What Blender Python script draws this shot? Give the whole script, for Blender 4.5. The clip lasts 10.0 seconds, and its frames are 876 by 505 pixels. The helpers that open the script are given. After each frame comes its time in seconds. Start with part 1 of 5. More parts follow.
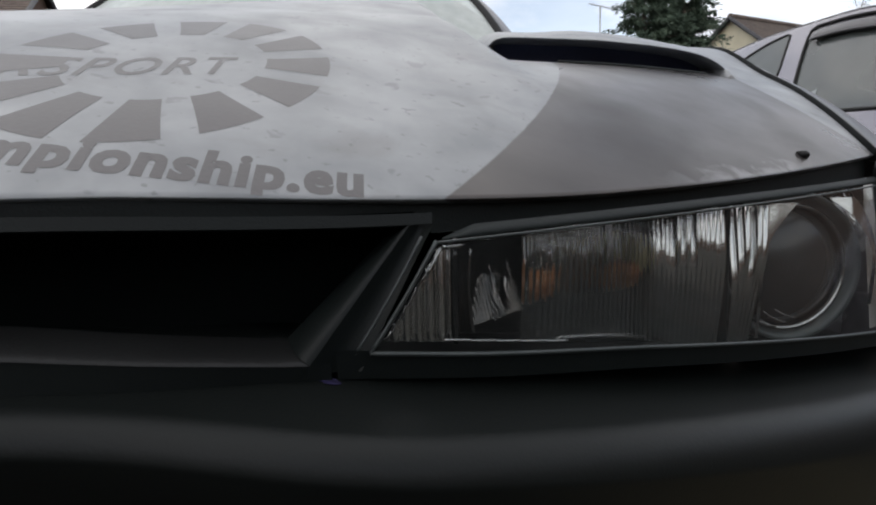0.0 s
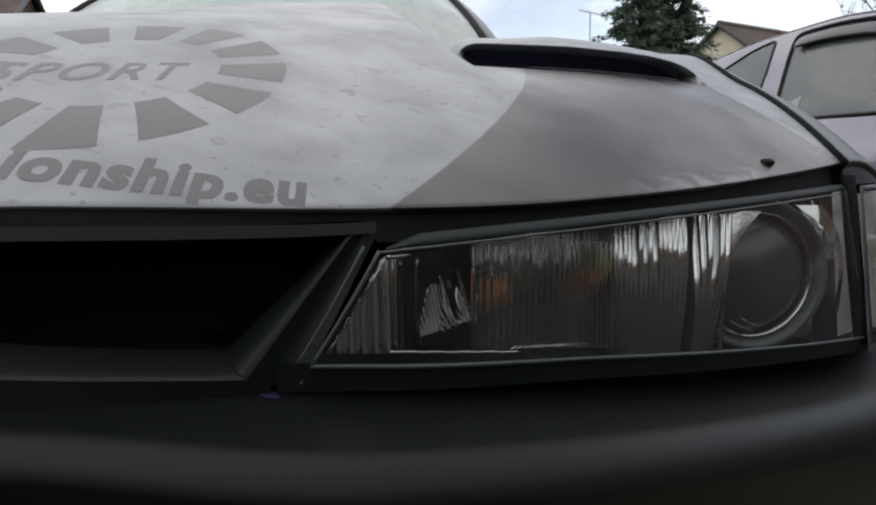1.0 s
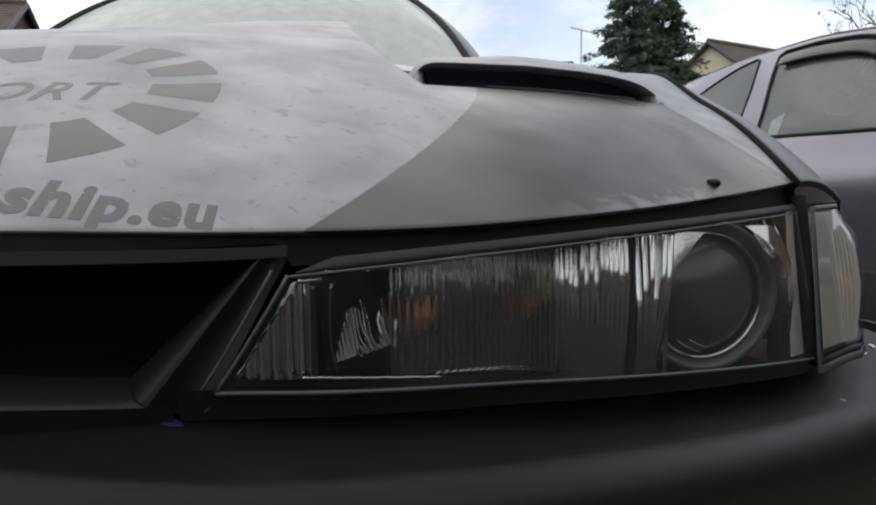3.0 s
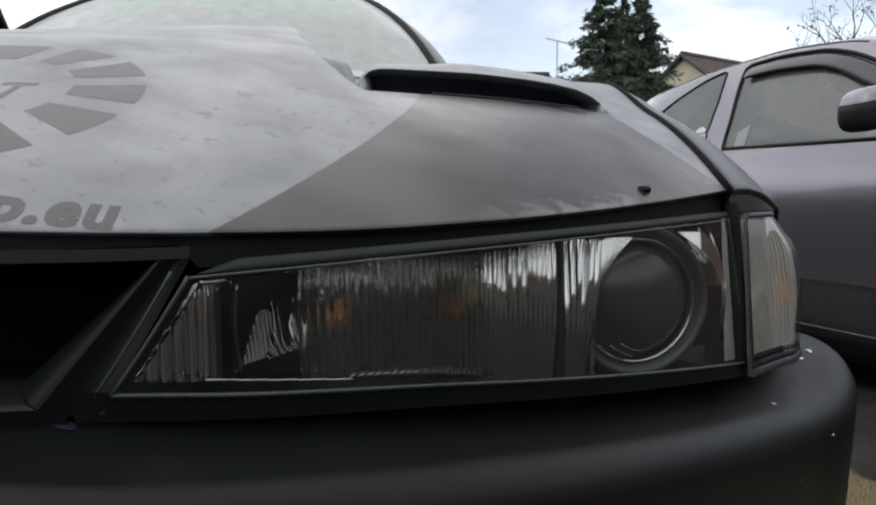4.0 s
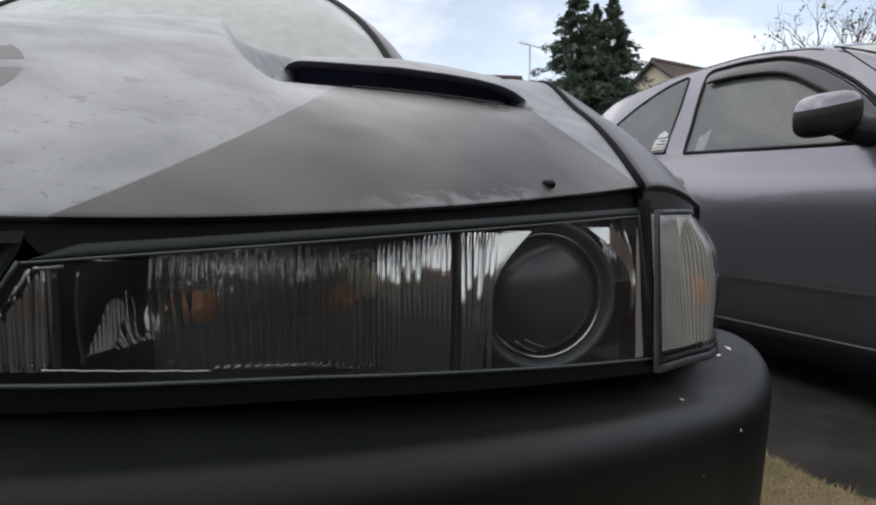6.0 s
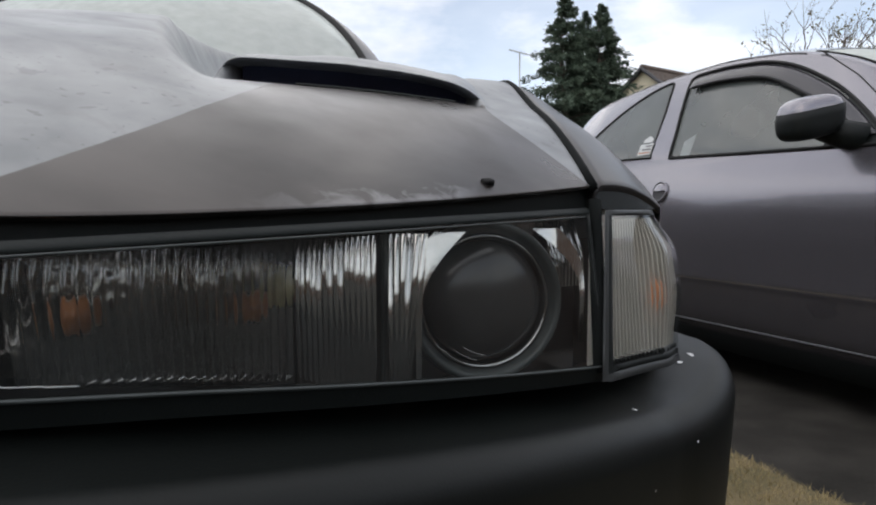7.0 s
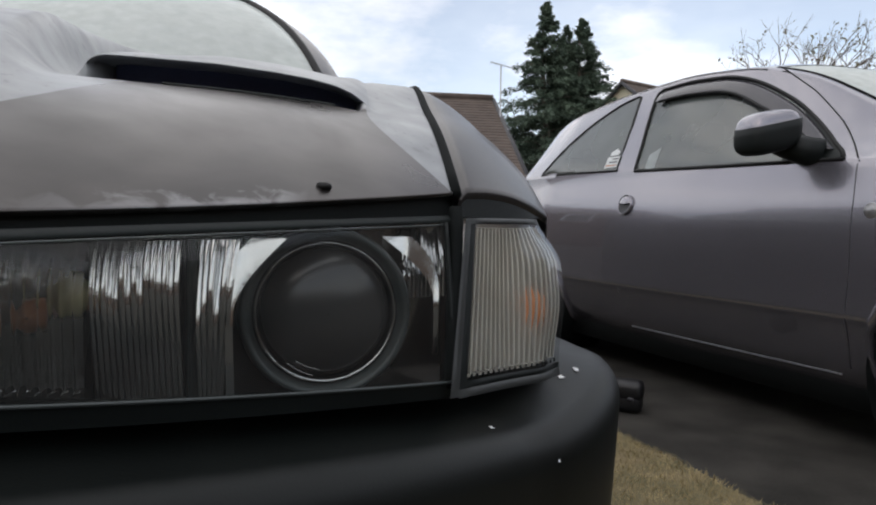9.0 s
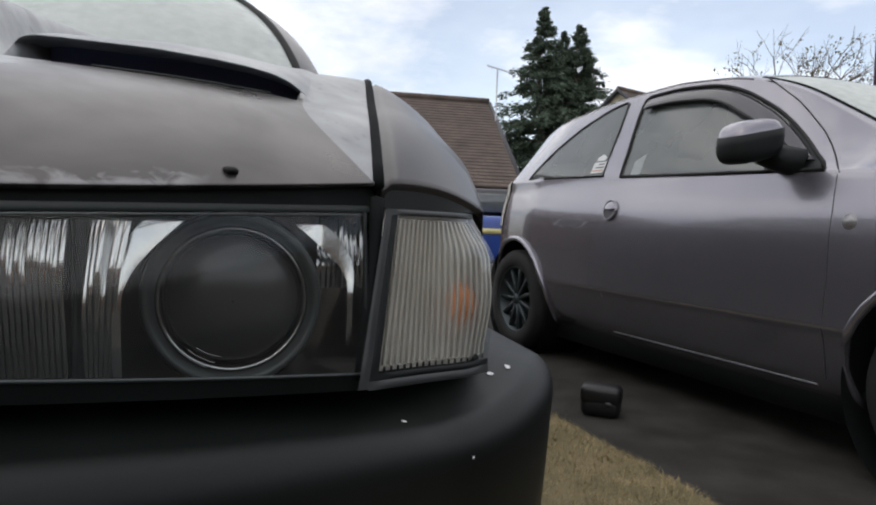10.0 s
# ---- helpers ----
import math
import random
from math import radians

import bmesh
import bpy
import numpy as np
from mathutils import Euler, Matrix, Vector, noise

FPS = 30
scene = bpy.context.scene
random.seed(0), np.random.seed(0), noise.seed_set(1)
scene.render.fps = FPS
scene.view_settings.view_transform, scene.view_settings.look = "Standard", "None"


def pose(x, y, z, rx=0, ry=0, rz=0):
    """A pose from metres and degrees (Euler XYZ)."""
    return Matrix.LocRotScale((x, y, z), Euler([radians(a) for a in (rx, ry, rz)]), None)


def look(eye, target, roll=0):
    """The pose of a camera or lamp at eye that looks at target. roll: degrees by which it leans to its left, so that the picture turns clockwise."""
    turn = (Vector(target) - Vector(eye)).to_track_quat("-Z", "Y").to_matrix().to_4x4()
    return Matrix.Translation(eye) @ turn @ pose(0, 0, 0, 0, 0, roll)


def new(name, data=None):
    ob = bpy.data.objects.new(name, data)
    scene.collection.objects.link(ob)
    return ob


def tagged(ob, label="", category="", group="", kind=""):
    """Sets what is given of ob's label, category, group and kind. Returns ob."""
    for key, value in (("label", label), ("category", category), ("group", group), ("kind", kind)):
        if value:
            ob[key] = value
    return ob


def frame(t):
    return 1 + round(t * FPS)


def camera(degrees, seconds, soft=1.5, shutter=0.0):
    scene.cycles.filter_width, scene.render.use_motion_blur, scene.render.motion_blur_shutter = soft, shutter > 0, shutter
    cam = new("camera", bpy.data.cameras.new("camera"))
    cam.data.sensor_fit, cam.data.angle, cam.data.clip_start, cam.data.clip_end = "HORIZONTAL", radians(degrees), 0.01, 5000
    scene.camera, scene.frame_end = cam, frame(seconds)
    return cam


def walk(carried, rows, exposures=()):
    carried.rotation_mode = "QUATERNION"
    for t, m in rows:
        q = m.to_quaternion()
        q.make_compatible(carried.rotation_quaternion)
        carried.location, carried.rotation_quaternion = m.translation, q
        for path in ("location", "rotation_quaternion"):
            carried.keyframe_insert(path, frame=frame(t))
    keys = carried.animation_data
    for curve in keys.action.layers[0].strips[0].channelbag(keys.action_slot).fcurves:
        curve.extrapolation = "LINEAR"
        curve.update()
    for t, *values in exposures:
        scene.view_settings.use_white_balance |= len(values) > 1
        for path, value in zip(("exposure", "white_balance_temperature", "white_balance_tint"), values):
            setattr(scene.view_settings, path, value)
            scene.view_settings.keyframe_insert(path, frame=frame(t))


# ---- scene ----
cam = camera(66.0, 10.0, 2.1)
PATH = [
    (0, (0.0, 0.0, 0.737), (0.0, 1.986, 0.502), -1.0),
    (0.5, (0.006, 0.001, 0.736), (0.011, 1.987, 0.502), -1.0),
    (1, (0.017, 0.005, 0.738), (0.043, 1.993, 0.517), -0.9),
    (1.5, (0.026, 0.006, 0.738), (0.063, 1.994, 0.524), -0.8),
    (2, (0.032, 0.008, 0.739), (0.059, 1.997, 0.532), -0.5),
    (2.5, (0.037, 0.009, 0.741), (0.065, 1.999, 0.548), -0.7),
    (4, (0.072, 0.006, 0.738), (0.186, 1.997, 0.585), -0.4),
    (4.5, (0.084, 0.005, 0.737), (0.229, 1.994, 0.587), -0.2),
    (5, (0.092, 0.004, 0.735), (0.266, 1.99, 0.583), -0.1),
    (5.5, (0.101, 0.003, 0.734), (0.285, 1.989, 0.584), 0.2),
    (7, (0.152, 0.029, 0.728), (0.366, 2.014, 0.603), -0.2),
    (7.5, (0.169, 0.031, 0.727), (0.395, 2.015, 0.617), -0.0),
    (8, (0.186, 0.033, 0.725), (0.414, 2.016, 0.607), -0.3),
    (8.5, (0.208, 0.034, 0.725), (0.437, 2.019, 0.62), 0.1),
    (9, (0.235, 0.039, 0.726), (0.501, 2.019, 0.632), 0.5),
    (9.5, (0.256, 0.042, 0.725), (0.526, 2.022, 0.643), 1.2),
    (10, (0.282, 0.038, 0.72), (0.567, 2.016, 0.633), 2.0),
]
walk(cam, [(t, look(eye, target, roll)) for t, eye, target, roll in PATH])

# ---- world, sun, exposure ----
world = bpy.data.worlds.new("sky")
scene.world = world
world.use_nodes = True
wn, wl = world.node_tree.nodes, world.node_tree.links
wn.clear()
sky = wn.new("ShaderNodeTexSky")
sky.sky_type, sky.sun_disc = "NISHITA", False
sky.sun_elevation, sky.sun_rotation = radians(38), radians(215)
sky.air_density, sky.dust_density = 1.0, 1.5
coord = wn.new("ShaderNodeTexCoord")
stretch = wn.new("ShaderNodeMapping")
stretch.inputs["Scale"].default_value = (2.2, 2.2, 5.5)
stretch.inputs["Rotation"].default_value = (0, 0, -0.25)
stretch.inputs["Location"].default_value = (0.35, 0.1, 0.2)
cloud = wn.new("ShaderNodeTexNoise")
cloud.inputs["Scale"].default_value, cloud.inputs["Detail"].default_value, cloud.inputs["Roughness"].default_value = 1.1, 7, 0.55
ramp = wn.new("ShaderNodeValToRGB")
ramp.color_ramp.elements[0].position, ramp.color_ramp.elements[1].position = 0.42, 0.60
ramp.color_ramp.elements[0].color = (0.36, 0.36, 0.36, 1)
shade = wn.new("ShaderNodeTexNoise")
shade.inputs["Scale"].default_value, shade.inputs["Detail"].default_value = 2.6, 5
tone = wn.new("ShaderNodeValToRGB")
tone.color_ramp.elements[0].position, tone.color_ramp.elements[1].position = 0.35, 0.65
tone.color_ramp.elements[0].color, tone.color_ramp.elements[1].color = (0.73, 0.735, 0.775, 1), (0.955, 0.94, 0.94, 1)
blue = wn.new("ShaderNodeBackground")
blue.inputs["Strength"].default_value = 0.15
white = wn.new("ShaderNodeBackground")
white.inputs["Strength"].default_value = 1.50
mixed, out = wn.new("ShaderNodeMixShader"), wn.new("ShaderNodeOutputWorld")
wl.new(coord.outputs["Generated"], stretch.inputs["Vector"])
wl.new(stretch.outputs["Vector"], cloud.inputs["Vector"])
wl.new(stretch.outputs["Vector"], shade.inputs["Vector"])
wl.new(cloud.outputs["Fac"], ramp.inputs["Fac"])
wl.new(shade.outputs["Fac"], tone.inputs["Fac"])
wl.new(sky.outputs["Color"], blue.inputs["Color"])
wl.new(tone.outputs["Color"], white.inputs["Color"])
wl.new(ramp.outputs["Color"], mixed.inputs["Fac"])
wl.new(blue.outputs["Background"], mixed.inputs[1])
wl.new(white.outputs["Background"], mixed.inputs[2])
wl.new(mixed.outputs["Shader"], out.inputs["Surface"])
sun_data = bpy.data.lights.new("sun", "SUN")
sun_data.energy, sun_data.angle, sun_data.color = 0.7, radians(100), (1.0, 0.97, 0.93)
sun = new("sun", sun_data)
sun.matrix_world = look((-5, 4, 12), (0, 0, 0))

# ---- materials ----


def material(name, base, rough=0.5, metal=0.0, coat=0.0, var=0.15, scale=8.0, bump=0.0, bump_scale=200.0, spec=0.5, alt=None, per_object=0.0, rough_var=0.1):
    """A surface with two scales of variation in tone, roughness and relief."""
    m = bpy.data.materials.new(name)
    m.use_nodes = True
    n, l = m.node_tree.nodes, m.node_tree.links
    b = n["Principled BSDF"]
    tc = n.new("ShaderNodeTexCoord")
    big, fine = n.new("ShaderNodeTexNoise"), n.new("ShaderNodeTexNoise")
    big.inputs["Scale"].default_value, big.inputs["Detail"].default_value = scale, 6
    fine.inputs["Scale"].default_value, fine.inputs["Detail"].default_value = bump_scale, 3
    l.new(tc.outputs["Object"], big.inputs["Vector"])
    l.new(tc.outputs["Object"], fine.inputs["Vector"])
    r = n.new("ShaderNodeValToRGB")
    r.color_ramp.elements[0].position, r.color_ramp.elements[1].position = 0.3, 0.7
    low = alt or [c * (1 - var) for c in base]
    r.color_ramp.elements[0].color, r.color_ramp.elements[1].color = (*low, 1), (*[min(1, c * (1 + var)) for c in base], 1)
    blend = n.new("ShaderNodeMix")
    blend.inputs[0].default_value = 0.25
    l.new(big.outputs["Fac"], blend.inputs[2])
    l.new(fine.outputs["Fac"], blend.inputs[3])
    l.new(blend.outputs[0], r.inputs["Fac"])
    colour = r.outputs["Color"]
    if per_object:
        info, hue = n.new("ShaderNodeObjectInfo"), n.new("ShaderNodeHueSaturation")
        span = n.new("ShaderNodeMapRange")
        span.inputs[3].default_value, span.inputs[4].default_value = 1 - per_object, 1 + per_object
        l.new(info.outputs["Random"], span.inputs[0])
        l.new(span.outputs[0], hue.inputs["Value"])
        l.new(colour, hue.inputs["Color"])
        colour = hue.outputs["Color"]
    l.new(colour, b.inputs["Base Color"])
    rr = n.new("ShaderNodeMapRange")
    rr.inputs[3].default_value, rr.inputs[4].default_value = max(0.0, rough - rough_var), min(1.0, rough + rough_var)
    l.new(big.outputs["Fac"], rr.inputs[0])
    l.new(rr.outputs[0], b.inputs["Roughness"])
    b.inputs["Metallic"].default_value = metal
    b.inputs["Specular IOR Level"].default_value = spec
    b.inputs["Coat Weight"].default_value = coat
    b.inputs["Coat Roughness"].default_value = 0.08 if coat < 1 else 0.02
    if bump:
        bp = n.new("ShaderNodeBump")
        bp.inputs["Strength"].default_value, bp.inputs["Distance"].default_value = bump, 0.002
        l.new(fine.outputs["Fac"], bp.inputs["Height"])
        l.new(bp.outputs["Normal"], b.inputs["Normal"])
    return m


def clear(name, tint=(1, 1, 1), gloss=0.03, ior=1.5, haze=0.0, haze_colour=(0.5, 0.5, 0.5), even=0.3, bend=0.0, grain=30, layers=6):
    """A thin clear pane: seen through, with a mirror-like sheen by Fresnel; haze adds a diffuse film, for grime,
    frosting or painted sky sheen.
    """
    m = bpy.data.materials.new(name)
    m.use_nodes = True
    n, l = m.node_tree.nodes, m.node_tree.links
    n.clear()
    t, g, mix, o, fr = (n.new("ShaderNode" + k) for k in ("BsdfTransparent", "BsdfGlossy", "MixShader", "OutputMaterial", "LayerWeight"))
    if bend:
        t = n.new("ShaderNodeBsdfRefraction")
        t.inputs["IOR"].default_value, t.inputs["Roughness"].default_value = bend, 0.02
    t.inputs["Color"].default_value = (*tint, 1)
    g.inputs["Roughness"].default_value = gloss
    fr.inputs["Blend"].default_value = 0.5
    steep, sheen = n.new("ShaderNodeMath"), n.new("ShaderNodeMapRange")
    steep.operation, steep.inputs[1].default_value = "POWER", 4.0
    sheen.inputs[3].default_value, sheen.inputs[4].default_value = ((ior - 1) / (ior + 1)) ** 2, 0.95
    l.new(fr.outputs["Facing"], steep.inputs[0])
    l.new(steep.outputs[0], sheen.inputs[0])
    l.new(sheen.outputs[0], mix.inputs[0])
    l.new(t.outputs[0], mix.inputs[1])
    l.new(g.outputs[0], mix.inputs[2])
    end = mix.outputs[0]
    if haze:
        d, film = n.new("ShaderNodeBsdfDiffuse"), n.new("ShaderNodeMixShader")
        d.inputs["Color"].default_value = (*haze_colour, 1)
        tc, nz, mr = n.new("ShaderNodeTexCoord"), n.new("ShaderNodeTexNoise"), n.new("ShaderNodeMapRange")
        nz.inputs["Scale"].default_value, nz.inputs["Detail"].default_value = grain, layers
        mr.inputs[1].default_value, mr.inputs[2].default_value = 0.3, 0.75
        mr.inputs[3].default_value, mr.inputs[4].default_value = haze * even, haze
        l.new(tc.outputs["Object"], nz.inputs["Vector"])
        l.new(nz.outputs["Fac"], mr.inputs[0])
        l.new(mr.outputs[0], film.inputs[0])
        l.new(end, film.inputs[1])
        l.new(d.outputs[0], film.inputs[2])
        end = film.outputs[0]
    l.new(end, o.inputs["Surface"])
    return m


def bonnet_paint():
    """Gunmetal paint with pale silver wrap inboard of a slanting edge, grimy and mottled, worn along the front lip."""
    m = bpy.data.materials.new("bonnet_paint")
    m.use_nodes = True
    n, l = m.node_tree.nodes, m.node_tree.links
    b = n["Principled BSDF"]
    tc, sep = n.new("ShaderNodeTexCoord"), n.new("ShaderNodeSeparateXYZ")
    l.new(tc.outputs["Object"], sep.inputs[0])

    def op(kind, a, c=None):
        q = n.new("ShaderNodeMath")
        q.operation = kind
        for i, v in enumerate((a, c)):
            if v is None:
                continue
            if isinstance(v, (int, float)):
                q.inputs[i].default_value = v
            else:
                l.new(v, q.inputs[i])
        return q.outputs[0]

    def noise_at(s, d=6, w=0.0):
        q = n.new("ShaderNodeTexNoise")
        q.inputs["Scale"].default_value, q.inputs["Detail"].default_value, q.inputs["Distortion"].default_value = s, d, w
        l.new(tc.outputs["Object"], q.inputs["Vector"])
        return q.outputs["Fac"]

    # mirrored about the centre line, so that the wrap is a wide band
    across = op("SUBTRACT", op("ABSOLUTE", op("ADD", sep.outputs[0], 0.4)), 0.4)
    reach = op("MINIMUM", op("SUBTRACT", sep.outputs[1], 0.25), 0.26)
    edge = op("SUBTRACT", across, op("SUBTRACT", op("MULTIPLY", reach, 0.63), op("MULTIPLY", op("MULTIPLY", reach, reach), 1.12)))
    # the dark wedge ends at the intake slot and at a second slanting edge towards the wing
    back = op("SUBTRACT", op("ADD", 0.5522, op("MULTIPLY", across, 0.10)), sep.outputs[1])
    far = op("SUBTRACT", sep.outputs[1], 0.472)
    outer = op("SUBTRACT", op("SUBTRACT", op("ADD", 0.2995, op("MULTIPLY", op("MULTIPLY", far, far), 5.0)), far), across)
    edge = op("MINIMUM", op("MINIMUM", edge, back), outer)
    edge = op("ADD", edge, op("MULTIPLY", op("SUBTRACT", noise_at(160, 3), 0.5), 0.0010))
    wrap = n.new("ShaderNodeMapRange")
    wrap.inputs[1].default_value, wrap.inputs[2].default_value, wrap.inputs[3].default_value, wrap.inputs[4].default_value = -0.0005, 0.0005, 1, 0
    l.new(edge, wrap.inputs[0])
    # worn, scuffed lip where the wrap has gone from the dark side
    lip = op("SUBTRACT", sep.outputs[1], op("ADD", 0.145, op("MULTIPLY", 0.66, op("POWER", op("ADD", sep.outputs[0], 0.4), 2.0))))
    scuff = n.new("ShaderNodeMapRange")
    scuff.inputs[1].default_value, scuff.inputs[2].default_value = 0.0, 0.010
    l.new(op("SUBTRACT", op("MULTIPLY", op("SUBTRACT", noise_at(75, 9, 0.6), 0.33), 0.055), lip), scuff.inputs[0])
    side = n.new("ShaderNodeMapRange")
    side.inputs[1].default_value, side.inputs[2].default_value = 0.10, 0.16
    l.new(sep.outputs[0], side.inputs[0])
    stop = n.new("ShaderNodeMapRange")
    stop.inputs[1].default_value, stop.inputs[2].default_value, stop.inputs[3].default_value, stop.inputs[4].default_value = 0.2, 0.215, 1, 0
    l.new(sep.outputs[0], stop.inputs[0])
    worn = op("MULTIPLY", op("MULTIPLY", scuff.outputs[0], 0.42), op("MULTIPLY", side.outputs[0], stop.outputs[0]))

    def ramp2(f, p0, c0, p1, c1):
        r = n.new("ShaderNodeValToRGB")
        r.color_ramp.elements[0].position, r.color_ramp.elements[1].position = p0, p1
        r.color_ramp.elements[0].color, r.color_ramp.elements[1].color = (*c0, 1), (*c1, 1)
        l.new(f, r.inputs["Fac"])
        return r.outputs["Color"]

    def mix(f, a, c):
        q = n.new("ShaderNodeMix")
        q.data_type = "RGBA"
        l.new(f, q.inputs[0])
        for v, i in ((a, 6), (c, 7)):
            if isinstance(v, tuple):
                q.inputs[i].default_value = (*v, 1)
            else:
                l.new(v, q.inputs[i])
        return q.outputs[2]

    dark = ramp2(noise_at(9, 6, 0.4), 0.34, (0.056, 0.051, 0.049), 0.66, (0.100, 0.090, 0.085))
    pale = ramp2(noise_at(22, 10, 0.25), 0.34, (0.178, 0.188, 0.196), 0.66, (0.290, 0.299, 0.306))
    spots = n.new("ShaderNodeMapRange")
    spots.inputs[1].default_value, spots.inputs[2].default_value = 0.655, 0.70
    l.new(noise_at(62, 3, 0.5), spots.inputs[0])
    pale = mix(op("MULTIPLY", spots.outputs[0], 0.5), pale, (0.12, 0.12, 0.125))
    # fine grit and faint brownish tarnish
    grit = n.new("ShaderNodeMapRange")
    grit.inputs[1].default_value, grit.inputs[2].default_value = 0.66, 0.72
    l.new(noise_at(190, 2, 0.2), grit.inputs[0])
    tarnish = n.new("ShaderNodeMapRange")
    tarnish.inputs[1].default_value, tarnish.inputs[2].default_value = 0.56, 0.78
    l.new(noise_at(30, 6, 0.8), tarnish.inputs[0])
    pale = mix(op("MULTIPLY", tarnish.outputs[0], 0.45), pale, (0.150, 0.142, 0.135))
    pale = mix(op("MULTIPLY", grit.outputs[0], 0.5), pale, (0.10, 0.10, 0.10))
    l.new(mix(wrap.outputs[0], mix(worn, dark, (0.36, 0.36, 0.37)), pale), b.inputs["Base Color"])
    rough = n.new("ShaderNodeMapRange")
    rough.inputs[1].default_value, rough.inputs[2].default_value = 0.3, 0.7
    rough.inputs[3].default_value, rough.inputs[4].default_value = 0.26, 0.46
    l.new(noise_at(14, 8, 0.3), rough.inputs[0])
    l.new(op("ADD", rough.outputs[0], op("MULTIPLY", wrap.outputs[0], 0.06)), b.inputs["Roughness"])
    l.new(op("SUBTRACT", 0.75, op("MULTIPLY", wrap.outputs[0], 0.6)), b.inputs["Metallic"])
    b.inputs["Coat Weight"].default_value, b.inputs["Coat Roughness"].default_value = 0.18, 0.22
    bp = n.new("ShaderNodeBump")
    bp.inputs["Strength"].default_value, bp.inputs["Distance"].default_value = 0.022, 0.001
    l.new(op("ADD", noise_at(90, 4), op("MULTIPLY", noise_at(13, 3, 0.4), 5.0)), bp.inputs["Height"])
    l.new(bp.outputs["Normal"], b.inputs["Normal"])
    return m


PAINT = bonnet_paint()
GUNMETAL = material("gunmetal_paint", (0.064, 0.058, 0.057), 0.34, 0.7, 0.25, 0.2, 9, 0.05, 400)
VINYL = material("grey_vinyl", (0.088, 0.082, 0.082), 0.42, 0.1, 0.12, 0.12, 40, 0.05, 500)
BLACK = material("black_plastic", (0.0078, 0.0104, 0.0102), 0.52, 0, 0, 0.25, 12, 0.12, 900, 0.25)
BUMPER = material("worn_bumper_plastic", (0.0054, 0.0068, 0.0064), 0.42, 0, 0, 0.35, 7, 0.06, 700, 0.24)
RUBBER = material("rubber", (0.007, 0.007, 0.007), 0.6, 0, 0, 0.2, 30, 0.1, 500, 0.3)
DEEP = material("dark_void", (0.0080, 0.0095, 0.0095), 0.8, 0, 0, 0.1, 20, 0, 100, 0.1)
CHROME = material("reflector_chrome", (0.44, 0.44, 0.44), 0.13, 1.0, 0, 0.06, 30, 0.03, 300, 0.5, rough_var=0.06)
NAVY = material("dark_blue_paint", (0.045, 0.055, 0.115), 0.5, 0, 0.1, 0.3, 12, 0.1, 300)
DUSK = material("dark_chrome", (0.09, 0.088, 0.085), 0.22, 1.0, 0, 0.2, 40, 0.05, 300, 0.5, rough_var=0.08)
RIBGLASS = clear("fluted_glass", (0.90, 0.90, 0.88), 0.06, 2.2, 0.05, (0.5, 0.5, 0.47), bend=1.45)
GLOSS = material("gloss_black_plastic", (0.010, 0.0105, 0.0105), 0.14, 0, 0.2, 0.2, 20, 0.03, 300, 0.5, rough_var=0.05)
SMOKE = material("smoked_chrome", (0.22, 0.215, 0.21), 0.16, 1.0, 0, 0.15, 30, 0.05, 300, 0.5, rough_var=0.06)
BEZEL = material("lamp_bezel_grey", (0.055, 0.064, 0.064), 0.35, 0.3, 0, 0.2, 40, 0.05, 500)
BULB = material("yellowish_bulb_glass", (0.62, 0.55, 0.28), 0.2, 0, 0.4, 0.25, 60)
AMBER = material("amber_plastic", (0.46, 0.17, 0.055), 0.3, 0, 0.2, 0.2, 40)
LENS = clear("lamp_lens", (0.90, 0.92, 0.91), 0.05, 1.45, 0.055, (0.30, 0.325, 0.325))
CORNER = material("frosted_lamp_plastic", (0.80, 0.77, 0.72), 0.25, 0, 0.4, 0.12, 30, 0.05, 300)
CHIP = material("white_primer", (0.75, 0.75, 0.76), 0.6, 0, 0, 0.1, 100)
WING = material("dark_wing_paint", (0.066, 0.060, 0.058), 0.38, 0.55, 0.15, 0.35, 12, 0.05, 400, 0.4)
LILAC = material("lilac_silver_paint", (0.236, 0.227, 0.256), 0.26, 0.74, 1.0, 0.05, 3, 0.02, 900, rough_var=0.03)
GLASS = clear("tinted_glass", (0.28, 0.31, 0.30), 0.01, 2.0, 0.28, (0.42, 0.46, 0.45), 0.7, grain=3.5, layers=2)
# the strong pale film here paints reflected sky into the glass
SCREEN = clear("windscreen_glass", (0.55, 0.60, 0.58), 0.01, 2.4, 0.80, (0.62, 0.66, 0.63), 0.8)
SMOKY = material("smoky_acrylic", (0.024, 0.022, 0.030), 0.22, 0, 0.3, 0.1, 20)
TRIM = material("dark_trim", (0.030, 0.029, 0.034), 0.45, 0, 0, 0.2, 20, 0.1, 400)
TYRE = material("tyre_rubber", (0.018, 0.018, 0.018), 0.75, 0, 0, 0.3, 25, 0.3, 300, 0.3)
RIM = material("grey_alloy", (0.044, 0.055, 0.060), 0.4, 0.6, 0, 0.2, 20)
CLOTH = material("seat_cloth", (0.05, 0.05, 0.055), 0.9, 0, 0, 0.3, 30, 0.3, 300)
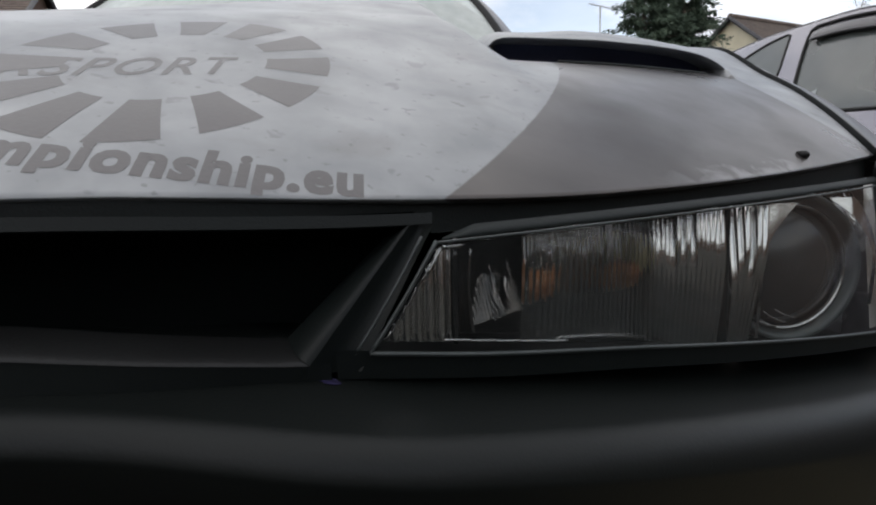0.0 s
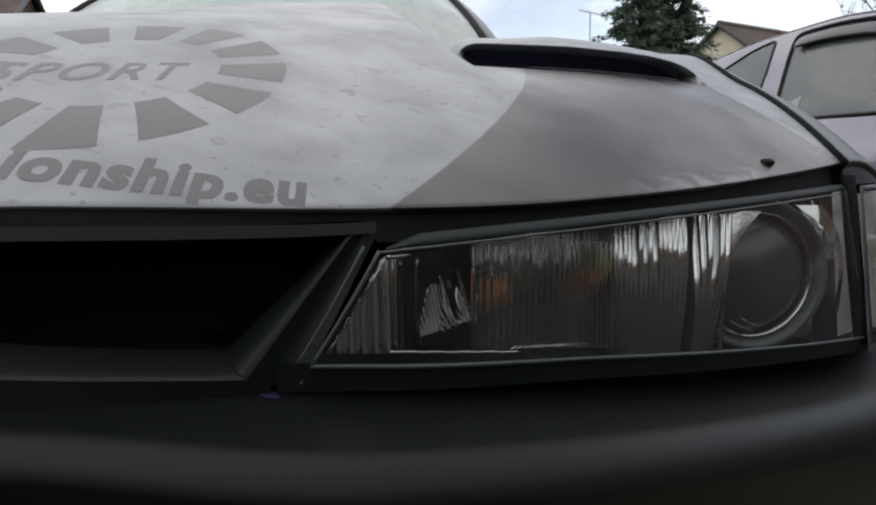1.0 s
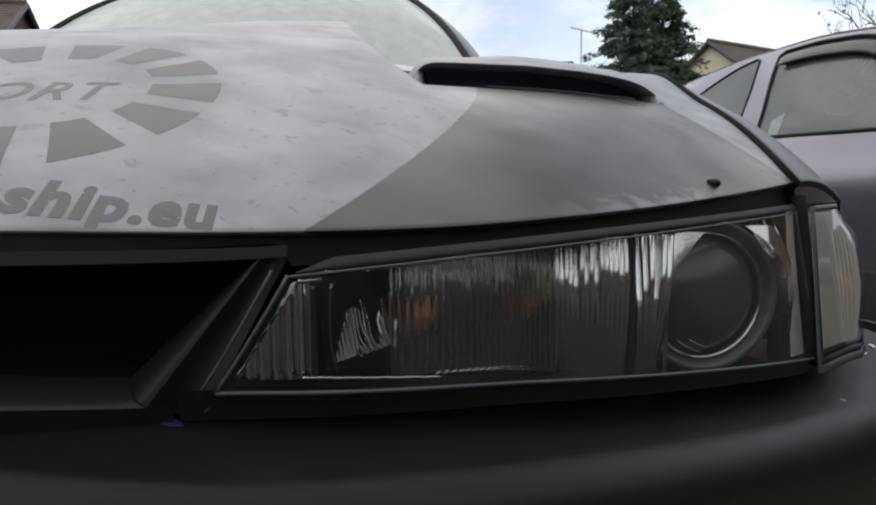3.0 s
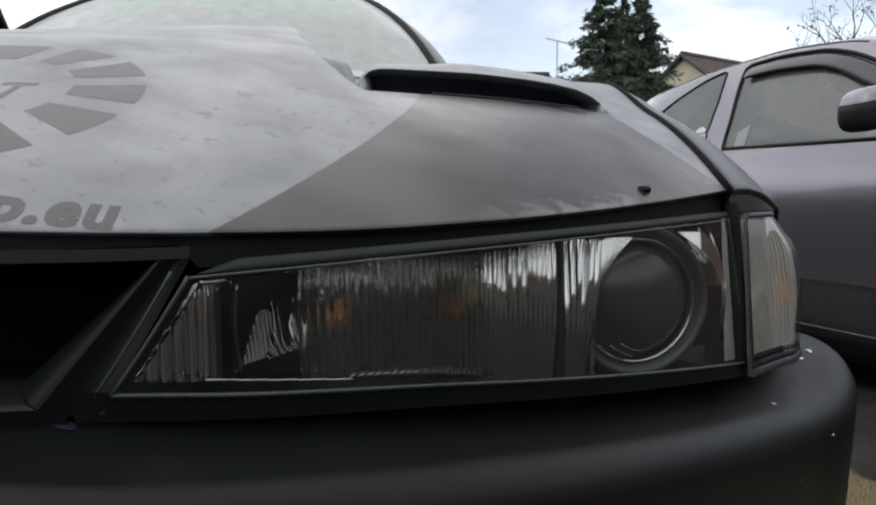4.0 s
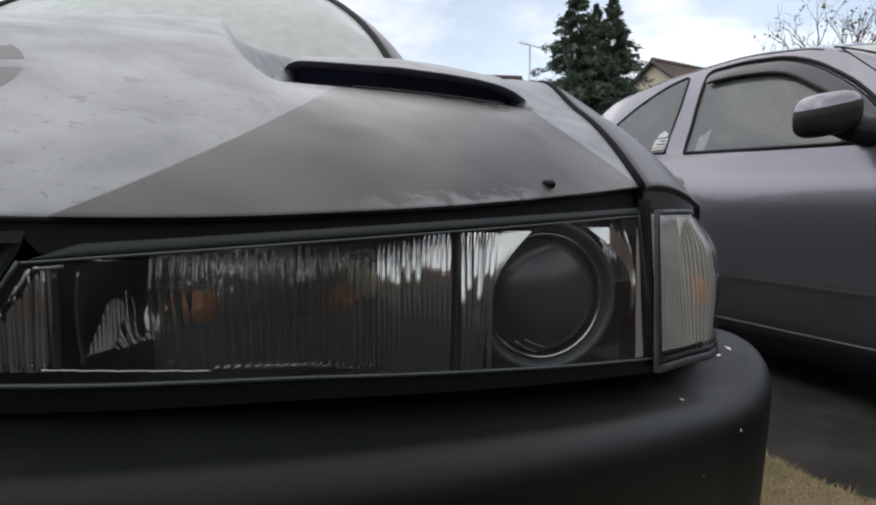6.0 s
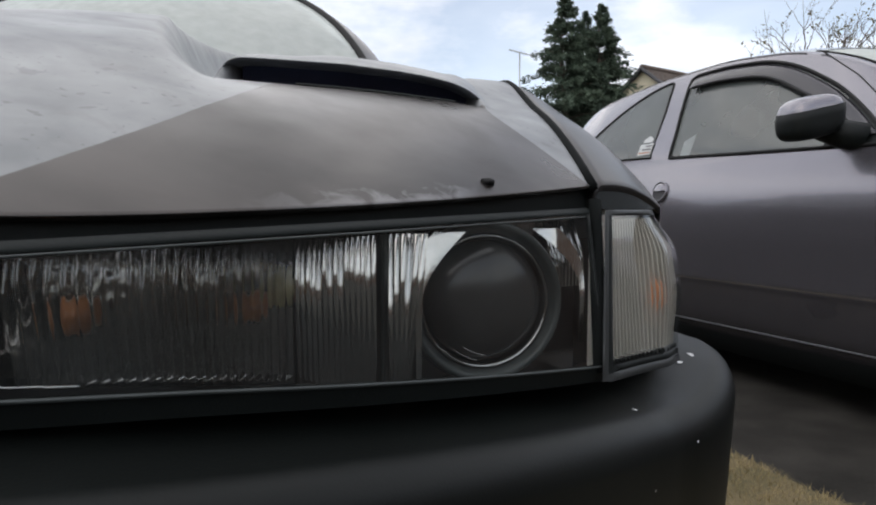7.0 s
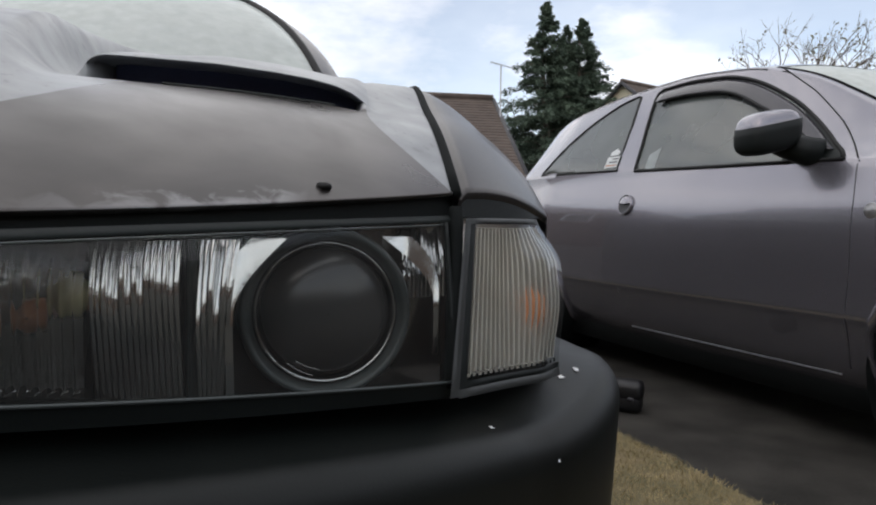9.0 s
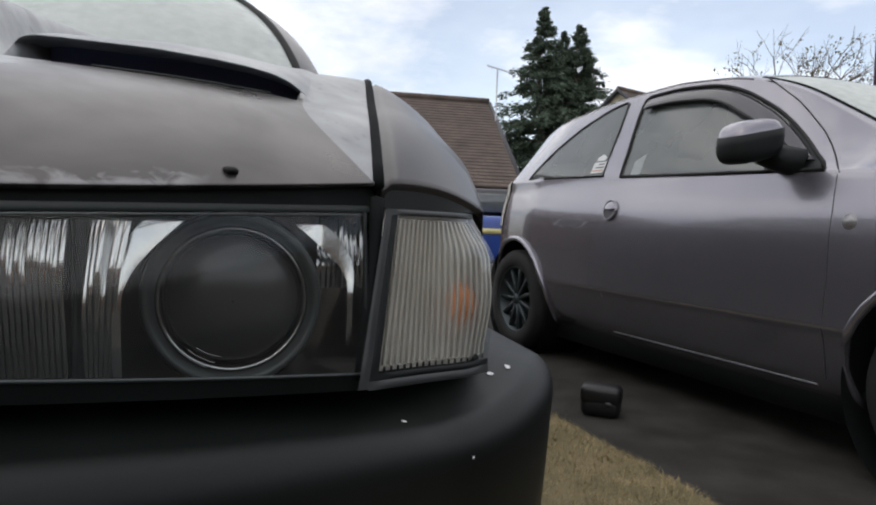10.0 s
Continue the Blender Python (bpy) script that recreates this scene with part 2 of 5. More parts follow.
PAPER = material("white_paper", (0.7, 0.72, 0.72), 0.7, 0, 0, 0.15, 40)
DIM_PAPER = material("dimmed_paper", (0.33, 0.36, 0.36), 0.6, 0, 0, 0.2, 30)
ASPHALT = material("asphalt", (0.038, 0.0355, 0.0315), 0.9, 0, 0, 0.5, 5, 1.0, 160, 0.15)
EARTH = material("dry_turf", (0.19, 0.15, 0.088), 0.95, 0, 0, 0.3, 6, 1.0, 120, 0.2, alt=(0.09, 0.085, 0.045))
STRAW = material("dead_grass", (0.38, 0.30, 0.165), 0.9, 0, 0, 0.35, 5, 0, 100, 0.2, alt=(0.15, 0.13, 0.06))
CASE = material("black_case_plastic", (0.007, 0.007, 0.008), 0.42, 0, 0, 0.2, 30, 0.2, 300)
RENDER_WALL = material("cream_render", (0.62, 0.57, 0.43), 0.9, 0, 0, 0.08, 2, 0.3, 60)
BRICK = material("brown_brick", (0.115, 0.072, 0.054), 0.9, 0, 0, 0.2, 6, 0.3, 60)
TILE = material("brown_roof_tile", (0.105, 0.080, 0.066), 0.85, 0, 0, 0.35, 2.5, 0.3, 50, per_object=0.15)
CONIFER = material("conifer_foliage", (0.092, 0.122, 0.086), 0.8, 0, 0, 0.4, 1.5, 0, 50, 0.2, alt=(0.040, 0.062, 0.046))
BARK = material("bark", (0.13, 0.105, 0.085), 0.95, 0, 0, 0.3, 10, 0.6, 60)
LEAF = material("autumn_leaf", (0.16, 0.14, 0.055), 0.8, 0, 0, 0.4, 4, alt=(0.08, 0.075, 0.035))
STEEL = material("galvanised_steel", (0.45, 0.46, 0.48), 0.4, 0.8, 0, 0.1, 20)
BLUE = material("blue_paint", (0.02, 0.06, 0.28), 0.3, 0.1, 0.6, 0.1, 6)
YELLOW = material("yellow_band", (0.55, 0.5, 0.22), 0.4, 0, 0.2, 0.1, 10)
POLE = material("dark_pole_paint", (0.05, 0.03, 0.045), 0.5, 0, 0, 0.2, 10)

# ---- building helpers ----


def ss(a, b, x):
    u = min(1.0, max(0.0, (x - a) / (b - a)))
    return u * u * (3 - 2 * u)


def smooth_at(x, xs, ys, r):
    """Interpolates with the corners rounded over a reach r."""
    return sum(w * float(np.interp(x + r * k, xs, ys)) for k, w in ((-1, 0.1), (-0.6, 0.2), (-0.2, 0.2), (0.2, 0.2), (0.6, 0.2), (1, 0.1)))


def lerp_at(x, xs, ys):
    return float(np.interp(x, xs, ys))


def part(name, bm, mat, parent, label="", smooth=True):
    me = bpy.data.meshes.new(name)
    bm.to_mesh(me)
    bm.free()
    me.materials.append(mat)
    if smooth:
        me.shade_smooth()
    ob = new(name, me)
    ob.parent = parent
    if label:
        ob["label"] = label
    return ob


def share(name, me, parent, m):
    ob = new(name, me)
    ob.parent = parent
    ob.matrix_basis = m
    return ob


def thing(name, label, category, at=(0, 0, 0), group="", kind=""):
    ob = new(name)
    ob.location = at
    return tagged(ob, label, category, group, kind)


def grid(fn, us, vs, skip=None):
    """A sheet of quads over us x vs at fn(u, v); skip(u, v) leaves cells out."""
    bm = bmesh.new()
    rows = [[bm.verts.new(fn(u, v)) for v in vs] for u in us]
    for i in range(len(us) - 1):
        for j in range(len(vs) - 1):
            if skip and skip((us[i] + us[i + 1]) / 2, (vs[j] + vs[j + 1]) / 2):
                continue
            bm.faces.new((rows[i][j], rows[i + 1][j], rows[i + 1][j + 1], rows[i][j + 1]))
    loose = [v for v in bm.verts if not v.link_faces]
    bmesh.ops.delete(bm, geom=loose, context="VERTS")
    return bm


def box(x0, x1, y0, y1, z0, z1, bevel=0.0, seg=2, bm=None):
    own = bm or bmesh.new()
    vs = [own.verts.new((x, y, z)) for x in (x0, x1) for y in (y0, y1) for z in (z0, z1)]
    fs = [own.faces.new([vs[i] for i in q]) for q in ((0, 1, 3, 2), (4, 6, 7, 5), (0, 4, 5, 1), (2, 3, 7, 6), (0, 2, 6, 4), (1, 5, 7, 3))]
    if bevel:
        edges = list({e for f in fs for e in f.edges})
        bmesh.ops.bevel(own, geom=edges, offset=bevel, segments=seg, profile=0.5, affect="EDGES")
    return own


def tube(points, radius, sides=8, bm=None, taper=None, closed=False):
    """A round bar along points."""
    own = bm or bmesh.new()
    pts = [Vector(p) for p in points]
    rings = []
    n = len(pts)
    for i, p in enumerate(pts):
        a = pts[(i - 1) % n] if closed or i else pts[0]
        c = pts[(i + 1) % n] if closed or i < n - 1 else pts[-1]
        d = (c - a).normalized()
        side = d.cross(Vector((0.13, 0.31, 1.0)) if abs(d.z) < 0.9 else Vector((1, 0, 0))).normalized()
        up = side.cross(d)
        r = radius if taper is None else radius + (taper - radius) * i / max(1, n - 1)
        rings.append([own.verts.new(p + r * (math.cos(k) * side + math.sin(k) * up)) for k in (2 * math.pi * s / sides for s in range(sides))])
    for i in range(n if closed else n - 1):
        a, c = rings[i], rings[(i + 1) % n]
        for s in range(sides):
            own.faces.new((a[s], a[(s + 1) % sides], c[(s + 1) % sides], c[s]))
    if not closed:
        own.faces.new(rings[0][::-1])
        own.faces.new(rings[-1])
    return own


def lathe(profile, sides=40, bm=None, m=None):
    """A turned form about the local y axis; profile: (radius, y)."""
    own = bm or bmesh.new()
    rings = []
    for r, y in profile:
        ring = []
        for k in range(sides):
            a = 2 * math.pi * k / sides
            p = Vector((r * math.cos(a), y, r * math.sin(a)))
            ring.append(own.verts.new(m @ p if m else p))
        rings.append(ring)
    for a, c in zip(rings, rings[1:]):
        for k in range(sides):
            own.faces.new((a[k], a[(k + 1) % sides], c[(k + 1) % sides], c[k]))
    return own


def extrude_sheet(bm, depth):
    """Gives a sheet thickness along its normals."""
    bmesh.ops.recalc_face_normals(bm, faces=bm.faces)
    bmesh.ops.solidify(bm, geom=bm.faces, thickness=depth)
    return bm


def seq(a, b, n):
    return [a + (b - a) * i / (n - 1) for i in range(n)]

# ---- the dark coupe: shared forms of its front ----
MID = -0.40          # centre line of the car
GROUND = -0.03


def front(x):
    return 0.145 + 0.66 * (x - MID) ** 2


def lip_z(x):
    q = abs(x - MID)
    return 0.7255 + 0.18 * (q - 0.38) ** 2 if q > 0.3 else 0.7267


def rise(v):
    return 0.62 * v - 0.95 * v * v if v < 0.29 else 0.0999 + (v - 0.29) * 0.153


def slot_y(x):
    return 0.553 + 0.10 * (x - 0.058)


def lip_edge(x):
    """Height of the scoop's leading edge over the slot."""
    return smooth_at(x, [0.03, 0.040, 0.048, 0.056, 0.070, 0.09, 0.137, 0.18, 0.205, 0.225, 0.238, 0.247, 0.258], [0.8270, 0.8360, 0.8450, 0.8474, 0.8474, 0.8468, 0.8452, 0.8413, 0.8378, 0.8335, 0.8282, 0.8218, 0.811], 0.004)


def skin(x, y):
    """Height of the bonnet and wing skin: a swept nose, a raised centre with shoulders, and a scoop behind the slot."""
    v, q = max(0.0, y - front(x)), abs(x - MID) + MID
    z = lip_z(x) + rise(v)
    u = min(1.0, max(0.0, (q + 0.4) / 0.4))
    swell = 0.027 * ss(0.0772, 0.4855, v) * (1 + 1.554 * u * u) * (1 - 0.16 * ss(-0.12, 0.03, q) ** 2)
    r = y - 0.55
    shoulder = 1 - ss(-0.0225, 0.0200, q - 0.0240 + 0.2632 * r - 0.2647 * r * r)
    z += swell * shoulder ** 1.6
    z += 0.0233 * ss(0.15, 0.30, v) * ss(0.20, 0.26, q) * (1 - 0.45 * ss(0.29, 0.36, q))
    e = y - slot_y(q)
    if e > 0 and q > 0.0:
        deck = lip_edge(q) - 0.001 + (0.1115 - 0.0101 * ss(0.15, 0.25, q) - (0.019 + 0.014 * (1 - ss(0.08, 0.13, q))) * (1 - ss(0.220, 0.252, q))) * (1 - math.exp(-max(0.0, e - 0.017) / 0.2227))
        left = ss(0.030, 0.050, q)
        w = ss(0.008, 0.046, q) * (1 - ss(0.255, 0.282, q)) * ss(0.0, 0.046 - 0.030 * left, e) * (1 - ss(-0.33, 0.90, e)) / 0.826
        z += max(0.0, deck - z) * w
    return z


def lamp_top(x):
    return 0.7125 + 0.041 * (x + 0.005)


def lamp_low(x):
    return 0.674 - 0.14 * (x + 0.025) + 0.0022 * ss(0.0, 0.1, x)


def off_low(x):
    return -0.005 - 0.1 * max(0.0, x + 0.025)


def face(x, s, back=0.0):
    """A point of the lamp face: s runs from the lower edge (0) to the upper (1)."""
    z = lamp_low(x) + (lamp_top(x) - lamp_low(x)) * s
    return Vector((x, front(x) + off_low(x) + (-0.009 - off_low(x)) * s + back, z))


car = thing("coupe", "dark grey and silver coupe with black bumper, parked beside dry grass", "car", (MID, 1.9, GROUND))
car_inv = Matrix.Translation((MID, 1.9, GROUND)).inverted()


def carpart(name, bm, mat, label="", parent=None, smooth=True):
    """A part of the coupe, given in world places."""
    ob = part(name, bm, mat, parent or car, label, smooth)
    if parent is None:
        ob.matrix_parent_inverse = car_inv
    return ob

# ---- coupe: bonnet ----


def trench(x, y):
    """The intake behind the slot: the skin drops away under the scoop's lip, with a slanting inner end."""
    e = y - slot_y(x)
    w = ss(0.0, 0.006, x - 0.0455 - 0.05 * max(0.0, e)) * (1 - ss(0.234, 0.248, x))
    return 0.045 * w * ss(0.0, 0.008, e) * (1 - ss(0.074, 0.088, e))


def bonnet_at(x, b):
    """b < 0: the rolled lip; 0..1: from the lip to the slot's line; beyond: metres behind that line, plus one."""
    lipv = front(x) + 0.008 * (1 - ss(-0.12, 0.08, abs(x - MID) + MID))
    if b < 0:
        a = min(1.0, -b)
        return (x, lipv + 0.005 * a * a, skin(x, lipv) - 0.0022 * a)
    line = slot_y(abs(x - MID) + MID)
    y = lipv + (line - lipv) * b if b <= 1 else line + b - 1
    return (x, y, skin(x, y) - (trench(x, y) if x > 0.03 else 0.0))


depths = [-1.0, -0.7, -0.4, -0.15] + [(i / 60) ** 1.15 for i in range(61)] + [1 + e for e in (0.0008, 0.003, 0.006, 0.009, 0.013, 0.018, 0.024, 0.032, 0.042, 0.054, 0.064, 0.074, 0.079, 0.084, 0.089)] + [1.096 + 0.007 * i for i in range(61)] + [1.53 + 0.02 * i for i in range(17)]
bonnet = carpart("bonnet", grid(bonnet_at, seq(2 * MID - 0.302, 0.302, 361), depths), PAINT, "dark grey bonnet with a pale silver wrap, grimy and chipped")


def scoop(x, b):
    """Deck over the intake slot; b < 0 rolls under the edge."""
    y = slot_y(x) + 0.018
    z = skin(x, y) + 0.0006
    if b < 0:
        a = -b
        if a <= 1:
            return (x, y - 0.0004 * math.sin(a * math.pi), z - 0.0010 * a)
        return (x, y + 0.06 * (a - 1), z - 0.0010 + 0.004 * (a - 1))
    y += b
    return (x, y, skin(x, y) + 0.0006 - 0.003 * ss(0.066, 0.08, b))


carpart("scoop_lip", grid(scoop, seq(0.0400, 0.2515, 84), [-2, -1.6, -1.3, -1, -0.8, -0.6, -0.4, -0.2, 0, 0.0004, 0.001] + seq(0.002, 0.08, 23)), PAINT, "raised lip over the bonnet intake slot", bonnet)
carpart("intake_void", grid(lambda x, b: (x, slot_y(x) + 0.060, 0.77 + (skin(x, slot_y(x) + 0.060) - 0.775) * b), seq(0.052, 0.244, 24), [0, 0.5, 1.0]), NAVY, "dark blue wall inside the intake", bonnet)
strip = tube([(x, slot_y(x) + 0.004, skin(x, slot_y(x) - 0.002) + 0.0016) for x in seq(0.10, 0.225, 24)], 0.0013, 6)
carpart("slot_trim", strip, BLACK, "thin black trim along the slot", bonnet)
peg = bmesh.new()
bmesh.ops.create_icosphere(peg, subdivisions=2, radius=0.0034, matrix=Matrix.Translation((0.2222, 0.4125, skin(0.2222, 0.4125) + 0.0008)) @ Matrix.Diagonal((1.25, 1.0, 0.85, 1)))
for v in peg.verts:
    v.co += 0.0012 * noise.noise_vector(v.co * 300)
carpart("bonnet_stop", peg, RUBBER, "small black rubber stop", bonnet)

# ring emblem of tapered blocks, laid on the wrap
def on_skin(x, y, lift=0.00012):
    return (x, y, skin(x, y) + lift)


def ring_point(angle, r):
    """The ring in plan, slanted with the wrap; r: 0 inner rim, 1 outer rim."""
    k = 0.575 + 0.425 * r
    c, s = k * math.cos(angle), k * math.sin(angle)
    return -0.1208 + 0.0677 * c + 0.0100 * s, 0.3189 + 0.0323 * c - 0.0795 * s


for k in range(12):
    bm = grid(lambda u, v: on_skin(*ring_point(radians(30 * k + (u - 0.5) * (16 + 4 * v)), v)), seq(0, 1, 9), seq(0, 1, 9))
    carpart("emblem_block", bm, VINYL, "", bonnet)


def lettering(text, size, fit, spread=1.0, shear=0.0, bold=0.0):
    """Letters as flat vinyl on the skin: fit maps text units (width 0..1, height 0..1) to the plan."""
    cu = bpy.data.curves.new("letters", "FONT")
    cu.body, cu.size, cu.shear, cu.offset, cu.space_character = text, 1.0, shear, bold, spread
    cu.resolution_u = 3
    ob = bpy.data.objects.new("letters", cu)
    me = bpy.data.meshes.new_from_object(ob)
    bpy.data.objects.remove(ob)
    xs = [v.co.x for v in me.vertices]
    lo, hi = min(xs), max(xs)
    bm = bmesh.new()
    bm.from_mesh(me)
    bpy.data.meshes.remove(me)
    for _ in range(2):
        long = [e for e in bm.edges if e.calc_length() > 0.12]
        bmesh.ops.subdivide_edges(bm, edges=long, cuts=1)
    bmesh.ops.triangulate(bm, faces=bm.faces)
    for v in bm.verts:
        x, y = fit((v.co.x - lo) / (hi - lo), v.co.y)
        v.co = on_skin(x, y, 0.00014)
    bmesh.ops.recalc_face_normals(bm, faces=bm.faces)
    for f in bm.faces:
        if f.normal.z < 0:
            f.normal_flip()
    return bm


carpart("lettering", lettering("mpionship.eu", 1, lambda u, h: (-0.1494 + 0.1242 * u + 0.0044 * u * (1 - u) - 0.0045 * h, 0.2150 + 0.0278 * u - 0.010 * u * (1 - u) + 0.0250 * (h if h > 0 else 0.55 * h)), 1.10, 0.10, 0.046), VINYL, "bold grey lower-case lettering", bonnet)
carpart("lettering", lettering("RSPORT", 1, lambda u, h: (-0.1777 + 0.0871 * u + 0.0057 * u * (1 - u) - 0.007 * h, 0.2755 + 0.0415 * u - 0.0060 * u * (1 - u) + 0.031 * h), 1.12, 0.3, 0.012), VINYL, "wide grey capital lettering", bonnet)

# ---- coupe: wings ----


def wing_at(a, b, sign):
    """a: 0 at the bonnet gap, 1 at the lower side; b: metres behind the front edge."""
    k = max(0.0, a - 0.8) / 0.2
    x = 0.3070 + 0.085 * min(1.0, a / 0.8) - 0.004 * k
    drop = (0.026 + 0.022 * ss(0.0, 0.3, b)) * min(1.0, a / 0.8) ** 2.2 + 0.36 * k
    yb = front(x)
    y = yb + max(b, 0)
    z = skin(x, y) - drop
    if b < 0:
        z -= 0.006 * -b
        y += 0.004 * b * b
    gap = 0.004 if a < 0.02 else 0
    return (x if sign > 0 else 2 * MID - x, y, z - gap)


for sign in (1, -1):
    bm = grid(lambda a, b: wing_at(a, b, sign), [0, 0.015, 0.06] + seq(0.12, 0.8, 20) + [0.81, 0.83, 0.87, 0.93, 1.0], [-1, -0.6, -0.25] + [0.5 * (i / 40) ** 1.2 for i in range(41)] + seq(0.54, 1.05, 14))
    carpart("wing", bm, WING, "dark grey front wing")
    gapline = tube([(0.3043 if sign > 0 else 2 * MID - 0.3043, front(0.3043) + v, skin(0.3043, front(0.3043) + v) - 0.0014) for v in seq(0.0, 1.0, 50)], 0.0044, 8)
    carpart("wing_gap_seal", gapline, DEEP, "black seal in the shut line")

# ---- coupe: black nose panels between bonnet, lamps, grille and bumper ----


def panel(x0, x1, low, high, off, nx=60, nz=6):
    return grid(lambda x, s: (x, front(x) + off(x), low(x) + (high(x) - low(x)) * s), seq(x0, x1, nx), seq(0, 1, nz))


carpart("slam_panel", panel(2 * MID - 0.304, 0.304, lambda x: lamp_top(abs(x - MID) + MID) + 0.0012 if abs(x - MID) > 0.395 else 0.7225, lambda x: lip_z(x) + 0.006, lambda x: 0.010, 240), BLACK, "black panel under the bonnet lip")
carpart("nose_backing", panel(2 * MID - 0.40, 0.40, lambda x: 0.55, lambda x: 0.705, lambda x: 0.062, 120), DEEP)
RAIL = material("grey_rubber_seal", (0.0105, 0.0140, 0.0135), 0.55, 0, 0, 0.25, 30, 0.1, 500, 0.25)
# seal along the upper edge of the lamp
carpart("lamp_rail", grid(lambda x, v: (x, front(x) - 0.0098 + 0.0015 * (2 * v - 1) ** 2 + 0.004 * v, lamp_top(x) + 0.0002 + 0.0042 * v * ss(0.0, 0.014, x)), seq(0.0015, 0.302, 50), seq(0, 1, 7)), RAIL, "grey-black seal over the lamp")
carpart("lower_filler", grid(lambda x, s: (x, front(x) + off_low(x) + 0.004 - 0.004 * s, lamp_low(x) - 0.0105 + 0.0115 * s), seq(-0.036, 0.31, 60), seq(0, 1, 4)), BLACK)

# ---- coupe: grille ----
GRILLE = material("dull_black_grille", (0.0042, 0.0060, 0.0060), 0.62, 0, 0, 0.25, 12, 0.12, 900, 0.15)
# near-black, so that the opening's inner shade is painted on its back sheet
VOID = material("grille_inside_dark", (0.0036, 0.0048, 0.0047), 0.9, 0, 0, 0.2, 20, 0, 100, 0.03)
FOOT = material("grey_black_plastic", (0.012, 0.0125, 0.0125), 0.5, 0, 0, 0.3, 14, 0.12, 800, 0.3)


def slant(s):
    """The inner end leans: the lower edge runs further inboard."""
    return -0.0245 + 0.024 * s


def grille_sheet(fn, us, vs, side):
    """A sheet in front-view places (x, z, depth), laid on the curved nose; side -1 mirrors it."""
    def at(u, v):
        x, z, d = fn(u, v)
        return (x if side > 0 else 2 * MID - x, front(x) + d, z)
    return grid(at, us, vs)


def end_edge(t):
    """Outer edge of the opening's slanting end, from the top (0) to the foot (1)."""
    return -0.0100 - 0.0345 * t, 0.7185 - 0.0465 * t


def foot_z(x):
    return lerp_at(x, [MID, -0.2, -0.128, -0.093, -0.046], [0.694, 0.690, 0.6850, 0.6790, 0.6720])


grille = None
for side in (1, -1):
    def bar(x, v):
        return (min(x, -0.010 - 0.0085 * v), 0.7185 + 0.0042 * (1 - ss(-0.15, -0.01, x)) - 0.0030 * v, -0.003 + 0.054 * v * v)
    top_bar = grille_sheet(bar, seq(MID, -0.010, 50), seq(0, 1, 8), side)
    ob = carpart("grille", top_bar, GRILLE, "black bevelled grille surround") if grille is None else carpart("grille_top", top_bar, GRILLE, "", grille)
    grille = grille or ob

    def end(t, v):
        x, z = end_edge(t)
        return (x - 0.0105 * v, z + (0.0065 * t - 0.006 * (1 - t)) * v, -0.003 + 0.019 * v * v)
    carpart("grille_end", grille_sheet(end, seq(0, 1, 16), seq(0, 1, 10), side), BLACK, "bevelled slanting end", grille)
    carpart("grille_foot", grille_sheet(lambda x, v: (x - 0.0105 * v * ss(-0.2, -0.05, x), foot_z(x) + 0.0065 * v, -0.004 + 0.020 * v * v), seq(MID, -0.0445, 50), seq(0, 1, 10), side), FOOT, "grey-black lower bevel, paler than the surround", grille)
    carpart("grille_floor", grille_sheet(lambda x, v: (x, 0.66 + 0.064 * v, 0.050), seq(MID, -0.010, 50), seq(0, 1, 4), side), VOID, "black sheet painted for the dark inside the opening", grille)

    def post(u, t):
        x, z = end_edge(1 - t)
        return (x * (1 - u) + (slant(t) - 0.001) * u, z, -0.003 + 0.004 * math.sin(math.pi * u))
    carpart("grille_post", grille_sheet(post, seq(0, 1, 8), seq(-0.10, 1.0, 12), side), BLACK, "", grille)
    carpart("lower_strip", grille_sheet(lambda x, v: (x, 0.662 + (foot_z(x) - 0.662) * v, -0.0035 + 0.004 * (1 - v)), seq(MID, -0.038, 40), seq(0, 1, 5), side), BLACK, "", grille)
    carpart("upper_strip", grille_sheet(lambda x, v: (x, 0.7185 + 0.0042 * (1 - ss(-0.15, -0.01, x)) + 0.004 * v, -0.003 + 0.003 * v), seq(MID, -0.002, 40), seq(0, 1, 5), side), GRILLE, "", grille)

# ---- coupe: bumper ----


def shelf_z(x):
    q = abs(x - MID)
    t = 0.657 - 0.160 * (q - 0.38)
    return t if q > 0.27 else 0.6746 + 0.012 * (1 - (q / 0.27) ** 2)


def crest(x):
    return -0.052 - 0.10 * max(0.0, x + 0.02) + 0.032 * (1 - ss(-0.12, 0.0, abs(x - MID) + MID))


# plan of the crest: along the nose, round the corner and back along the side
BPLAN = []
for q in seq(0.0, 0.755, 70):
    x = MID + q
    BPLAN.append((x, front(x) + crest(x), shelf_z(x)))
cx0, cy0, cz0 = BPLAN[-1]
for k in range(1, 15):
    a = k / 14
    BPLAN.append((cx0 + 0.131 * math.sin(a * 1.25) * (1 - 0.12 * a), cy0 + 0.11 * a + 0.06 * a * a, cz0 + 0.016 * ss(0.1, 0.9, a)))
lx, ly, lz = BPLAN[-1]
